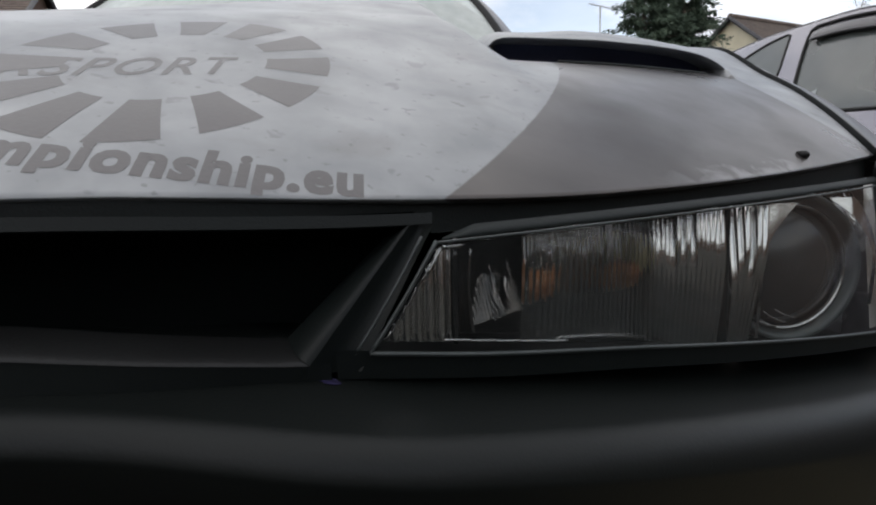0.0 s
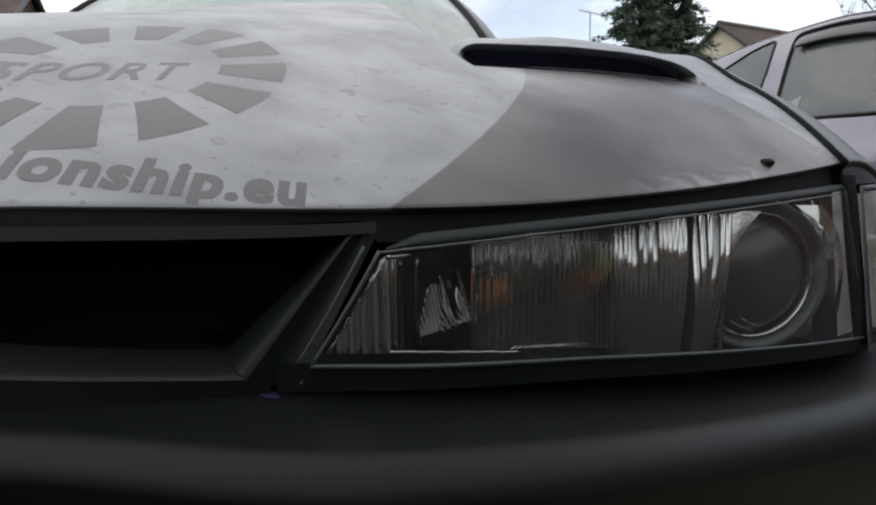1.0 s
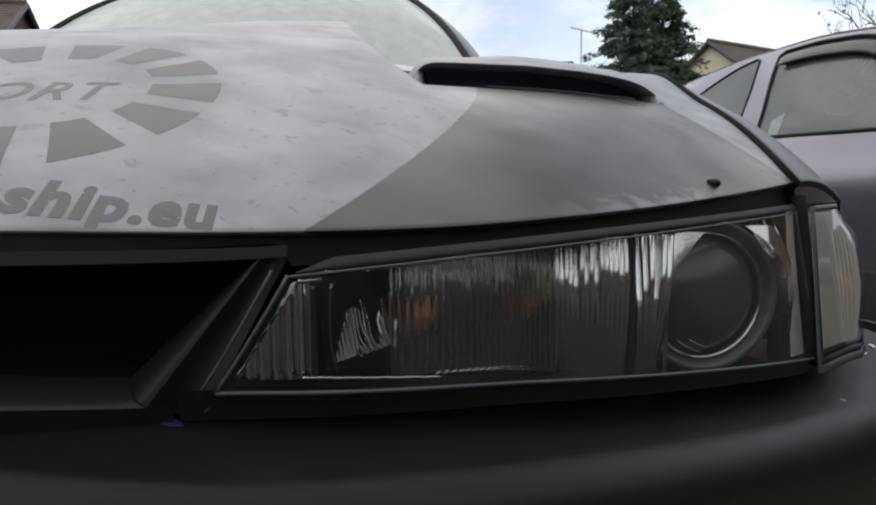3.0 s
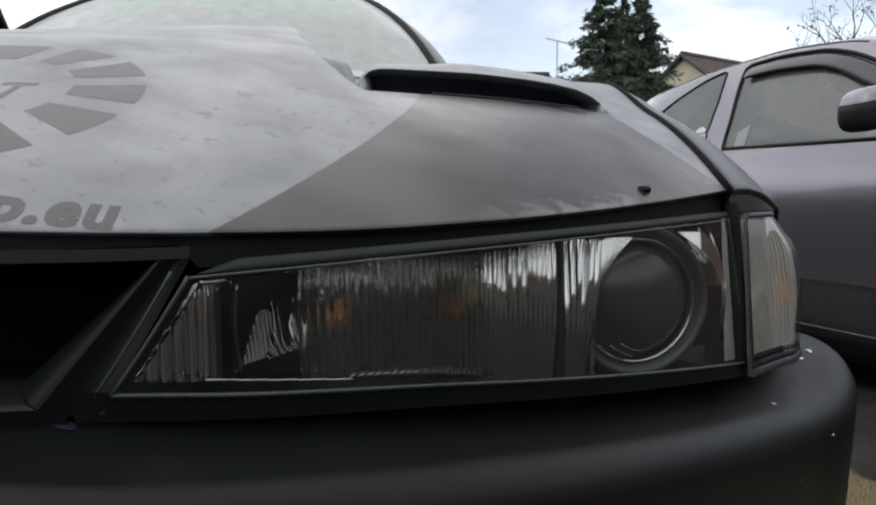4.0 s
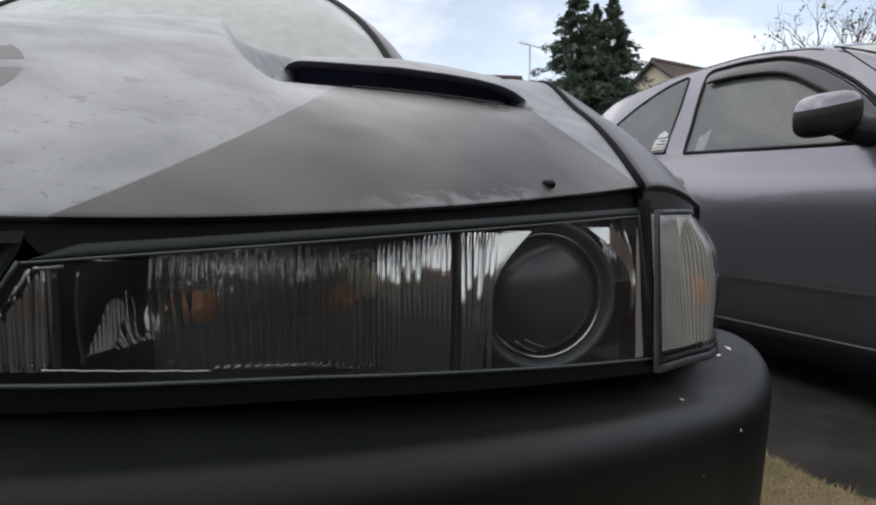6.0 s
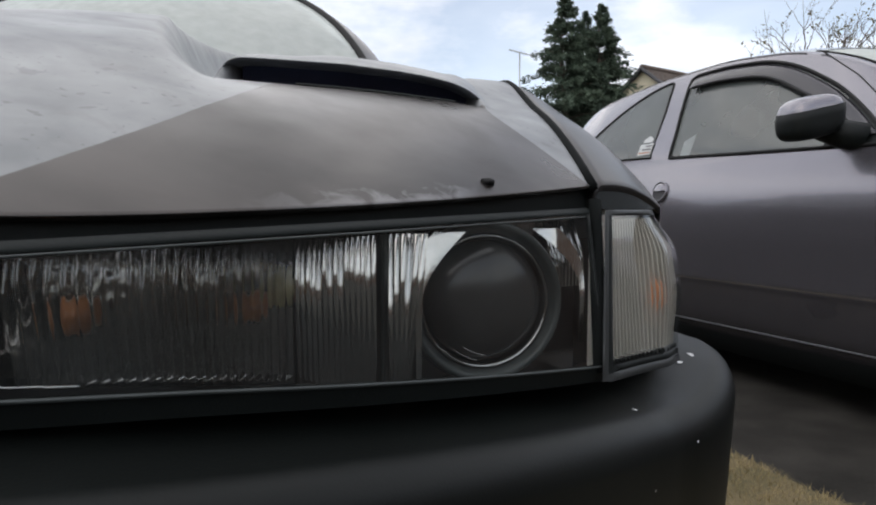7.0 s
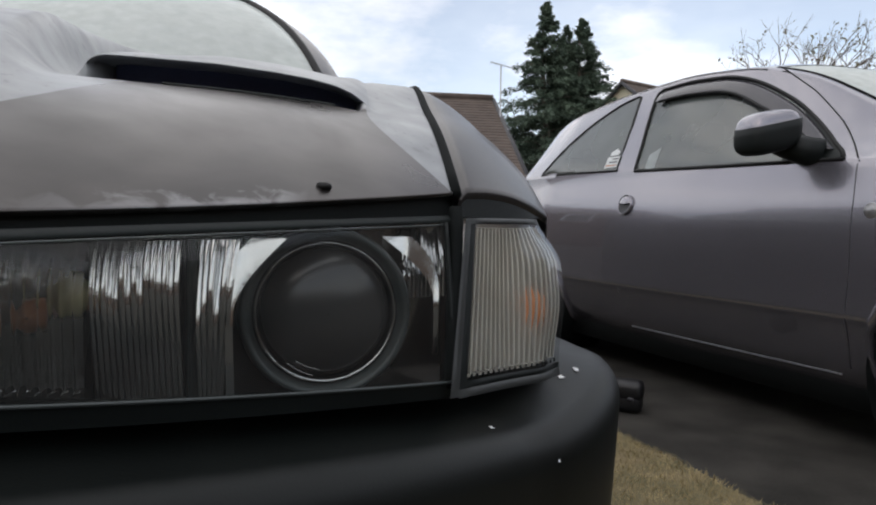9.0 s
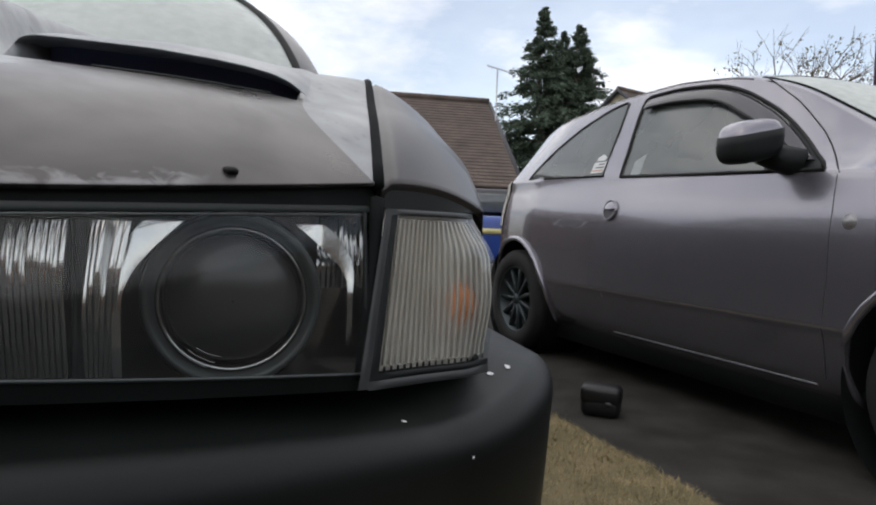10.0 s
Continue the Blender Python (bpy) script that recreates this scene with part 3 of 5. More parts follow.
for k in range(1, 8):
    BPLAN.append((lx - 0.003 * k, ly + 0.06 * k, lz - 0.001 * k))


def bumper_at(i, k):
    """i: index along the plan; k: round the section, from the inner edge of the shelf over the crest and down the face."""
    n = len(BPLAN)
    j = min(n - 1, max(0, i))
    x, y, z = BPLAN[j]
    a, c = BPLAN[max(0, j - 1)], BPLAN[min(n - 1, j + 1)]
    tx, ty = c[0] - a[0], c[1] - a[1]
    ln = math.hypot(tx, ty)
    nx, ny = ty / ln, -tx / ln      # outward
    R = 0.013 + 0.011 * ss(30, 60, j)
    if k <= 0:                      # flat shelf running inward
        w = -k * 0.075
        return Vector((x - nx * (R + w), y - ny * (R + w), z + 0.015 * -k - (0.02 if k < -0.99 else 0)))
    if k <= 1:
        a2 = k * math.pi / 2
        return Vector((x - nx * R * (1 - math.sin(a2)), y - ny * R * (1 - math.sin(a2)), z - R * (1 - math.cos(a2))))
    d = (k - 1)
    tuck = (0.018 + 0.30 * (1 - ss(36, 60, j))) * d + 0.01 * d * d
    return Vector((x - nx * tuck, y - ny * tuck, z - R - 0.34 * d))


ks = [-1, -0.98, -0.8, -0.6, -0.4, -0.2] + seq(0, 1, 12) + seq(1.08, 2, 10)
bm = grid(lambda i, k: bumper_at(int(i), k), list(range(len(BPLAN))), ks)
mirror = bmesh.ops.duplicate(bm, geom=bm.faces[:])
for v in [e for e in mirror["geom"] if isinstance(e, bmesh.types.BMVert)]:
    v.co.x = 2 * MID - v.co.x
bmesh.ops.remove_doubles(bm, verts=bm.verts, dist=0.0004)
bmesh.ops.recalc_face_normals(bm, faces=bm.faces)
from mathutils.bvhtree import BVHTree

hull = BVHTree.FromBMesh(bm)
bumper = carpart("bumper", bm, BUMPER, "matt black plastic bumper with chips")
rnd = random.Random(5)


def chip(x, y, z, r, n=(0, 0, 1)):
    b = bmesh.new()
    turn = Vector(n).to_track_quat("Z", "Y").to_matrix().to_4x4()
    bmesh.ops.create_circle(b, cap_ends=True, segments=9, radius=r, matrix=Matrix.Translation((x, y, z)) @ turn)
    for v in b.verts:
        v.co += Vector((rnd.uniform(-1, 1), rnd.uniform(-1, 1), 0)) * r * 0.4
    return b


for cx, cy, cz, cr in ((0.322, 0.437, 0.6105, 0.0018), (0.3945, 0.5265, 0.6015, 0.0027), (0.4120, 0.541, 0.5995, 0.0030)):
    hit = hull.ray_cast(Vector((cx, cy, 0.9)), Vector((0, 0, -1)))
    carpart("paint_chip", chip(cx, cy, (hit[0].z if hit[0] else cz) + 0.0006, cr, hit[1] if hit[0] else (0, 0, 1)), CHIP, "", bumper)

for i, k, cr in ((52, 1.10, 0.0009), (54, 1.22, 0.0007), (57, 1.08, 0.0011), (60, 1.16, 0.0008), (63, 1.3, 0.0010), (48, 1.3, 0.0008), (44, 1.15, 0.0007), (66, 1.05, 0.0009), (38, 1.2, 0.0008), (70, 0.9, 0.0008)):
    q0, q1, q2 = bumper_at(i, k), bumper_at(i + 1, k), bumper_at(i, k + 0.05)
    nrm = (q1 - q0).cross(q2 - q0).normalized()
    if nrm.y > 0:
        nrm = -nrm
    q0 = q0 + nrm * 0.0004
    carpart("paint_chip", chip(q0.x, q0.y, q0.z, cr, nrm), CHIP, "", bumper)

for _ in range(26):
    i, k = rnd.randint(26, 66), rnd.uniform(1.03, 1.42)
    q0, q1, q2 = bumper_at(i, k), bumper_at(i + 1, k), bumper_at(i, k + 0.05)
    nrm = (q1 - q0).cross(q2 - q0).normalized()
    if nrm.y > 0:
        nrm = -nrm
    q0 = q0.lerp(q1, rnd.random()) + nrm * 0.0004
    carpart("paint_chip", chip(q0.x, q0.y, q0.z, rnd.uniform(0.0002, 0.0005), nrm), CHIP, "", bumper)
VIOLET = material("violet_tint", (0.022, 0.019, 0.052), 0.6, 0, 0, 0.5, 300, spec=0.2)
patch = bmesh.new()
bmesh.ops.create_circle(patch, cap_ends=True, segments=14, radius=1.0)
for v in patch.verts:
    v.co = Vector((-0.039 + 0.0042 * v.co.x * (1 + 0.3 * noise.noise(v.co * 3)), 0.230 + 0.0026 * v.co.y, 0))
    spot = hull.ray_cast(Vector((v.co.x, v.co.y, 0.9)), Vector((0, 0, -1)))
    v.co.z = (spot[0].z if spot[0] else 0.66) + 0.0005
carpart("paint_smear", patch, VIOLET, "small violet patch", bumper)

# ---- coupe: cabin ----
A0, A1 = Vector((0.228, 1.58, 0.895)), Vector((-0.070, 2.13, 1.354))


def mx(p):
    return Vector((2 * MID - p.x, p.y, p.z))


def pillar_pt(s, side=1, out=0.0):
    p = A0.lerp(A1, s) + Vector((0.10 * math.sin(math.pi * s) * 0.35, 0, 0.055 * math.sin(math.pi * s * 0.9)))
    p.x += out
    return p if side > 0 else mx(p)


def screen_at(u, s):
    l, r = pillar_pt(s, -1), pillar_pt(s, 1)
    p = l.lerp(r, u)
    bow = 1 - (2 * u - 1) ** 2
    return (p.x, p.y - 0.16 * bow * (1 - 0.5 * s), p.z + 0.02 * bow)


screen = carpart("windscreen", grid(screen_at, seq(0, 1, 30), seq(0, 1, 20)), SCREEN, "windscreen with a pale film painted for reflected sky")
for side in (1, -1):
    carpart("a_pillar", grid(lambda u, s: pillar_pt(s, side, 0.005 + 0.055 * u) + Vector((0, 0.07 * u, 0.006 * math.sin(math.pi * u) - 0.012 * u)), seq(0, 1, 6), seq(0, 1, 20)), GUNMETAL, "dark grey windscreen pillar")
    carpart("screen_seal", tube([pillar_pt(s, side) for s in seq(0, 1, 24)], 0.011, 8), RUBBER)
carpart("screen_header", tube([screen_at(u, 1.0) for u in seq(0, 1, 24)], 0.010, 8), RUBBER)


def roof_at(u, v):
    l, r = mx(A1), A1
    x = l.x + (r.x - l.x) * u
    bow = 1 - (2 * u - 1) ** 2
    x += (2 * u - 1) * (0.06 * ss(0, 0.12, v) + 0.10 * ss(0.1, 1, v) * 0.3)
    return (x, 2.12 + 1.25 * v - 0.08 * bow * (1 - v), 1.35 + 0.03 * bow + 0.03 * math.sin(math.pi * v) - 0.05 * v)


carpart("roof", grid(roof_at, seq(0, 1, 20), seq(0, 1, 20)), GUNMETAL, "dark grey roof")
for side in (1, -1):
    def flank(v, s):
        w = Vector(roof_at(1, v))
        low = Vector((0.36, 1.72 + 1.75 * v, 0.95))
        p = w.lerp(low, s)
        return p if side > 0 else mx(p)
    carpart("side_glass", grid(flank, seq(0, 1, 16), seq(0, 1, 8)), GLASS, "dark side glass")
    def shell(v, s):
        y = 1.30 + 3.05 * v
        x = 0.40 - 0.06 * ss(0.75, 1, v) - 0.04 * s * s
        p = Vector((x, y, 0.18 + 0.77 * s))
        return p if side > 0 else mx(p)
    carpart("body_side", grid(shell, seq(0, 1, 30), seq(0, 1, 10)), GUNMETAL, "dark grey body side")
carpart("boot_lid", grid(lambda u, v: (MID + (u - 0.5) * 1.46, 3.35 + 1.0 * v, 0.99 - 0.05 * v - 0.03 * (2 * u - 1) ** 2), seq(0, 1, 10), seq(0, 1, 10)), GUNMETAL)
carpart("rear_window", grid(lambda u, v: (MID + (u - 0.5) * (0.9 + 0.4 * v), 3.3 + 0.35 * v, 1.30 - 0.31 * v), seq(0, 1, 8), seq(0, 1, 6)), GLASS)
carpart("tail_panel", grid(lambda u, v: (MID + (u - 0.5) * 1.46, 4.35 - 0.03 * v, 0.25 + 0.70 * v), seq(0, 1, 8), seq(0, 1, 6)), GUNMETAL)
carpart("cowl", grid(lambda u, v: (MID + (u - 0.5) * 1.40, 1.40 + 0.24 * v, 0.93 + 0.02 * v), seq(0, 1, 10), seq(0, 1, 4)), BLACK, "black plastic scuttle")
carpart("floor_pan", box(2 * MID - 0.36, 0.36, 0.75, 4.3, 0.16, 0.2), BLACK)
carpart("dashboard", box(2 * MID - 0.28, 0.28, 1.66, 2.05, 0.6, 0.93, 0.03), CLOTH, "dark dashboard top")
for sx in (-0.72, -0.08):
    carpart("front_seat", box(sx - 0.22, sx + 0.22, 2.65, 2.8, 0.35, 1.16, 0.06), CLOTH, "dark front seat")
# a reflection low in the windscreen, laid on as a white strip
carpart("screen_foot_strip", grid(lambda u, v: tuple(Vector(screen_at(0.80 + 0.16 * u, 0.195 + (0.030 - 0.012 * u) * v)) + Vector((0, -0.006, 0))), seq(0, 1, 12), seq(0, 1, 3)), PAPER, "pale strip painted for a reflection at the foot of the windscreen", screen)
badge = grid(lambda u, v: tuple(Vector(screen_at(0.955 - 0.055 * u, 0.27 + 0.13 * v - 0.05 * u * v)) + Vector((0, 0.012, 0))), seq(0, 1, 3), seq(0, 1, 3))
carpart("paper_disc", badge, PAPER, "pale paper disc behind the glass", screen)


def wheel(parent, m, rim_mat, inv=None, spokes=10, R=0.30, W=0.19):
    """Tyre and spoked rim; the local y axis points outward."""
    tyre = part("wheel", lathe([(R * 0.64, -W / 2), (R * 0.92, -W / 2), (R, -W * 0.36), (R, W * 0.36), (R * 0.93, W / 2), (R * 0.70, W / 2 + 0.004), (R * 0.66, W * 0.44)], 48), TYRE, parent, "black tyre")
    tyre.matrix_basis = m
    if inv:
        tyre.matrix_parent_inverse = inv
    bm = lathe([(R * 0.69, W * 0.40), (R * 0.67, W * 0.46), (R * 0.63, W * 0.42), (R * 0.60, 0.0), (R * 0.2, -0.01)], 48)
    part("rim", bm, rim_mat, tyre, "grey alloy rim")
    part("hub_cap", lathe([(0.0, W * 0.40), (0.028, W * 0.40), (0.034, W * 0.34), (0.036, 0.0)], 24), rim_mat, tyre)
    for k in range(spokes):
        a = 2 * math.pi * k / spokes
        b = box(0.025, R * 0.65, W * 0.20, W * 0.38, -0.011, 0.011, 0.004, 1)
        bmesh.ops.rotate(b, verts=b.verts, cent=(0, 0, 0), matrix=Matrix.Rotation(a, 3, "Y"))
        part("spoke", b, rim_mat, tyre)
    return tyre


for x, y, s in ((0.29, 0.98, 1), (2 * MID - 0.29, 0.98, -1), (0.29, 3.5, 1), (2 * MID - 0.29, 3.5, -1)):
    wheel(car, Matrix.Translation((x, y, GROUND + 0.30)) @ Matrix.Rotation(radians(-90 * s), 4, "Z"), RIM, car_inv)

# ---- coupe: headlamp ----
head = carpart("headlamp", grid(lambda x, s: face(x, s, 0.070 + 0.040 * ss(0.06, 0.12, x)), seq(-0.02, 0.298, 50), seq(-0.40, 1.05, 8)), DUSK, "clear-lens headlamp with chrome reflectors and a projector")


carpart("lens", grid(lambda u, s: face(slant(s) + (0.300 - 0.006 * s - slant(s)) * u, s, 0.0), seq(0, 1, 70), seq(0, 1, 12)), LENS, "clear plastic lamp lens, lightly hazed", head)
# moulded border of the lens
carpart("lens_rim", tube([face(slant(0) + (0.300 - slant(0)) * u, 0.0, -0.0005) for u in seq(0, 1, 50)], 0.0010, 6), BEZEL, "grey lens border", head)
carpart("lens_rim", tube([face(0.2995 - 0.004 * s, s, -0.0005) for s in seq(0, 1, 12)], 0.0016, 6), BLACK, "", head)
carpart("lens_rim", tube([face(slant(s) - 0.0052, s * 1.07 - 0.02, 0.001) for s in seq(0, 1, 12)], 0.0006, 6), BEZEL, "", head)
carpart("lens_rim", tube([face(slant(s), s, -0.0005) for s in seq(0, 1, 12)], 0.0008, 6), BEZEL, "", head)
carpart("lens_rim", tube([face(x, 0.985, -0.0005) for x in seq(0.0, 0.296, 40)], 0.0006, 6), BEZEL, "", head)


rf = random.Random(21)
SATIN = material("satin_reflector_chrome", (0.70, 0.69, 0.67), 0.16, 1.0, 0, 0.12, 60, 0.05, 300, 0.5, rough_var=0.08)
FLUTE = material("smoked_fluted_chrome", (0.30, 0.295, 0.285), 0.10, 1.0, 0, 0.3, 90, 0.12, 160, 0.5, rough_var=0.05)


def tilt_back(s, edge, top=23.0, low=-12.0):
    """Set-back of a reflector that leans to the sky above the height edge and to the ground below it."""
    total, steps = 0.0, 24
    for i in range(steps):
        k = s * (i + 0.5) / steps
        total += math.tan(radians(low + (top - low) * ss(edge - 0.15, edge + 0.13, k))) * s / steps
    return total * 0.066


def flutes(x0, x1, s0, s1, n, amp, back, edge=0.6, spread=0.10, slope=0.0, beads=0.0, top=23.0, flat=None, taper=0.0, deep=0.0, dip=0.0):
    """Upright ribs; the upper part leans back to the sky, each rib from its own height. flat: set square to the car, at y, from z to z."""
    drops = [edge + rf.uniform(-spread, spread) for _ in range(max(1, n))]
    table = [[tilt_back(q, d, top) for q in seq(0, 1, 25)] for d in drops]

    def at(u, s):
        q = s0 + (s1 - s0) * s - dip * u * (1 - s)
        x = x0 + (x1 - x0) * (u if not taper else u * (1 - taper * (1 - s))) + slope * (q - 0.5)
        k = min(max(1, n) - 1, int(u * n)) if n else 0
        wave = abs(math.sin(math.pi * n * u)) if n else 0.0
        wave *= 1 + beads * math.sin(46 * s + 9 * k) * (1 - ss(0.35, 0.6, u))
        if flat:
            y, z0, z1 = flat
            return Vector((x, y - amp * wave + table[k][round(s * 24)], z0 + (z1 - z0) * s))
        return face(x, q, back + deep * u - amp * wave + table[k][round(s * 24)])
    return grid(at, seq(0, 1, max(6, n * 8 + 1)), seq(0, 1, 25))


carpart("reflector", grid(lambda x, v: (lambda q: face(x, q, 0.009 - 0.0016 * abs(math.sin(math.pi * (x + 0.023) / 0.0045)) + 0.004 * q * q))(0.06 + (min(0.92, max(0.10, (x + 0.0215) / 0.024)) - 0.06) * v), seq(-0.0205, 0.0045, 51), seq(0, 1, 12)), SATIN, "inner fluted reflector", head)
carpart("divider", tube([face(0.0062, s, 0.006) for s in seq(0.06, 0.94, 8)], 0.0012, 6), GLOSS, "", head)
carpart("curved_edge", tube([face(0.0150 - 0.0035 * math.sin(math.pi * (0.25 + 0.6 * (1 - s))), 0.13 + 0.75 * s, 0.0065) for s in seq(0, 1, 16)], 0.0007, 6), SMOKE, "curved bright edge of the bowl", head)
# zebra-faced bowl
carpart("bowl", grid(lambda u, s: face(0.008 + 0.028 * u, 0.08 + 0.84 * s, 0.018 + 0.024 * math.sin(math.pi * u) * math.sin(math.pi * s) ** 0.5 - 0.0022 * abs(math.sin(9 * u + 5 * s)) * ss(0.1, 0.4, s) * (1 - ss(0.45, 0.75, s))), seq(0, 1, 40), seq(0, 1, 40)), DUSK, "dark bowl reflector", head)
# striped facets at the foot of the bowl


def facets(u, s):
    k = 6.0 * (1.0 * u + 0.30 * s + 0.05 * math.sin(5 * s))
    saw = abs(2 * (k - math.floor(k)) - 1)
    peak = 0.14 + 0.30 * (1 - abs(2 * ((1.9 * u + 0.15) % 1.0) - 1)) ** 0.8
    q = 0.22 + 0.10 * u + peak * s
    return face(0.0215 + 0.0140 * u - 0.0030 * s, q, 0.012 + 0.012 * s + 0.0022 * saw - 0.004 * (2 * u - 1) ** 2)


def pale_facet(u, s):
    q = 0.18 + 0.06 * u + (0.14 + 0.26 * math.sin(math.pi * (0.2 + 0.6 * u))) * s
    return face(0.0125 + 0.0085 * u + 0.0012 * s, q, 0.011 + 0.010 * s + 0.0003 * math.sin(40 * u + 22 * s))


carpart("reflector", grid(pale_facet, seq(0, 1, 40), seq(0, 1, 24)), DUSK, "grey leaf-shaped facet", head)
carpart("reflector", grid(facets, seq(0, 1, 100), seq(0, 1, 40)), SMOKE, "striped facet reflector", head)
carpart("fluted_screen", flutes(0.033, 0.1165, 0.05, 0.975, 26, 0.0024, 0.012, 0.76, 0.08, 0.0, 0.10, 10.0, deep=0.050, dip=0.26), RIBGLASS, "clear fluted inner screen", head)
carpart("bowl", flutes(0.004, 0.1165, 0.04, 0.975, 7, 0.0030, 0.044, 0.70, 0.05, 0.0, 0.15, 12.0, deep=0.044, dip=0.28), FLUTE, "smoked reflector bowl behind the flutes", head)
for k in range(2):
    carpart("divider", tube([Vector((0.1160 + 0.0022 * k - 0.004 * (2 * s - 0.9) ** 2, 0.384 - 0.006 * k, 0.634 + 0.080 * s)) for s in seq(0.02, 0.98, 18)], 0.0008, 6), CHROME if k else SMOKE, "", head)
carpart("reflector", flutes(0.1165, 0.1572, 0, 1, 15, 0.0005, 0, 0.70, 0.07, top=18.0, flat=(0.374, 0.631, 0.7155)), SATIN, "bright fluted reflector", head)
carpart("divider", grid(lambda u, s: Vector((0.1572 + 0.0062 * u, 0.369 + 0.006 * abs(2 * u - 1), 0.629 + 0.087 * s)), seq(0, 1, 5), seq(0, 1, 8)), BLACK, "", head)
carpart("reflector", flutes(0.1630, 0.1840, 0, 1, 6, 0.0005, 0, 0.60, 0.12, taper=0.45, top=18.0, flat=(0.376, 0.632, 0.7160)), SATIN, "bright fluted reflector", head)
# projector
PC = Vector((0.2240, 0.4200, 0.6735))
aim = Matrix.Translation(PC) @ Vector((0.15, -1.0, 0.0)).to_track_quat("Y", "Z").to_matrix().to_4x4()
carpart("projector_bezel", lathe([(0.0490, -0.014), (0.0485, -0.004), (0.0465, 0.0005), (0.0435, -0.0020), (0.0410, -0.0065)], 72, None, aim), BEZEL, "dark grey projector surround", head)
carpart("projector_ring", lathe([(0.0404, -0.0060), (0.0394, -0.0038), (0.0384, -0.0060)], 72, None, aim), CHROME, "thin bright ring", head)
carpart("projector_bowl", lathe([(0.0410, -0.0065), (0.0400, -0.0060), (0.0386, -0.0062), (0.0380, -0.0090), (0.0374, -0.013)], 72, None, aim), GLOSS, "dark bowl wall", head)
EYE_GLASS = bpy.data.materials.new("projector_glass")
EYE_GLASS.use_nodes = True
eb = EYE_GLASS.node_tree.nodes["Principled BSDF"]
eb.inputs["Base Color"].default_value, eb.inputs["Roughness"].default_value = (0.036, 0.0355, 0.035, 1), 0.26
eb.inputs["Coat Weight"].default_value, eb.inputs["Specular IOR Level"].default_value = 0.15, 0.6
carpart("projector_eye", lathe([(0.0376 * math.sin(a), 0.017 * math.cos(a) - 0.0135) for a in seq(math.pi / 2, 0.01, 14)], 56, None, aim), EYE_GLASS, "dark glass projector lens", head)
carpart("backplate", grid(lambda x, s: (x, max(0.455, face(x, 0.5, 0.045).y), 0.60 + 0.125 * s), seq(0.186, 0.297, 30), seq(0, 1, 6)), SMOKE, "smoked plate round the projector", head)
for k in range(3):
    carpart("glint_step", tube([PC + Vector((-0.0385 * math.cos(q) * (1 - 0.12 * k), -0.004 - 0.004 * k, -0.0385 * math.sin(q) * (1 - 0.12 * k))) for q in seq(0.75 + 0.1 * k, 1.25 + 0.1 * k, 10)], 0.0005, 5), SMOKE, "", head)


def crescent(u, s, sign=1):
    """Bright wedge beside the projector, broad at the top and thin below, on its outer (1) or inner (-1) side."""
    z = 0.7165 - 0.080 * s
    bow = math.sin(math.pi / 2 * min(1.0, s / 0.48))
    wide = 0.0032 + 0.0140 * (1 - ss(0.0, 0.50, s))
    lean = tilt_back(1 - s, 0.50, 22.0, -8.0)
    if sign > 0:
        x = 0.2550 + 0.0315 * bow + wide * u
        return Vector((x, max(0.4285, face(x, 0.4, 0.012).y) + 0.002 * (1 - u) + lean, z))
    x = 0.2050 - 0.0245 * bow - wide * u
    return Vector((x, 0.3715 + 0.003 * (1 - u) + lean, z))


carpart("reflector", grid(lambda u, s: crescent(u, s * 0.90), seq(0, 1, 12), seq(0, 1, 60)), SATIN, "curved outer reflector", head)
carpart("reflector", grid(lambda u, s: crescent(u, s, -1), seq(0, 1, 10), seq(0, 1, 60)), SATIN, "curved inner reflector", head)
carpart("reflector", flutes(0.2680, 0.2965, 0.50, 0.975, 9, 0.0006, 0.022, 0.40, 0.08), CHROME, "small fluted reflector", head)
carpart("top_plate", grid(lambda x, s: face(x, 1.0, 0.030 + 0.080 * s), seq(0.0, 0.297, 40), [0, 1]), BLACK, "", head)
carpart("bottom_plate", grid(lambda x, s: face(x, 0.0, 0.002 + 0.108 * s) - Vector((0, 0, 0.034 * s)), seq(-0.02, 0.299, 40), seq(0, 1, 4)), BLACK, "", head)
for bx, bs, rr, bd in ((0.042, 0.50, 0.0078, 0.030), (0.096, 0.42, 0.0080, 0.060)):
    c = face(bx, bs, bd)
    carpart("amber_bulb", lathe([(0.0005, 0.012), (rr * 0.8, 0.009), (rr, 0.0), (rr * 0.7, -0.014), (0.0005, -0.016)], 16, None, Matrix.Translation(c) @ Vector((0.42, -1, 0)).to_track_quat("Y", "Z").to_matrix().to_4x4()), AMBER, "amber bulb", head)
carpart("screen_foot", tube([face(0.002 + 0.051 * u, 0.100 + 0.006 * ((5 * u) % 1.0) - 0.045 * u, 0.004) for u in seq(0, 1, 40)], 0.0007, 5), CHROME, "bright lower edge", head)
c = face(0.1060, 0.54, 0.072)
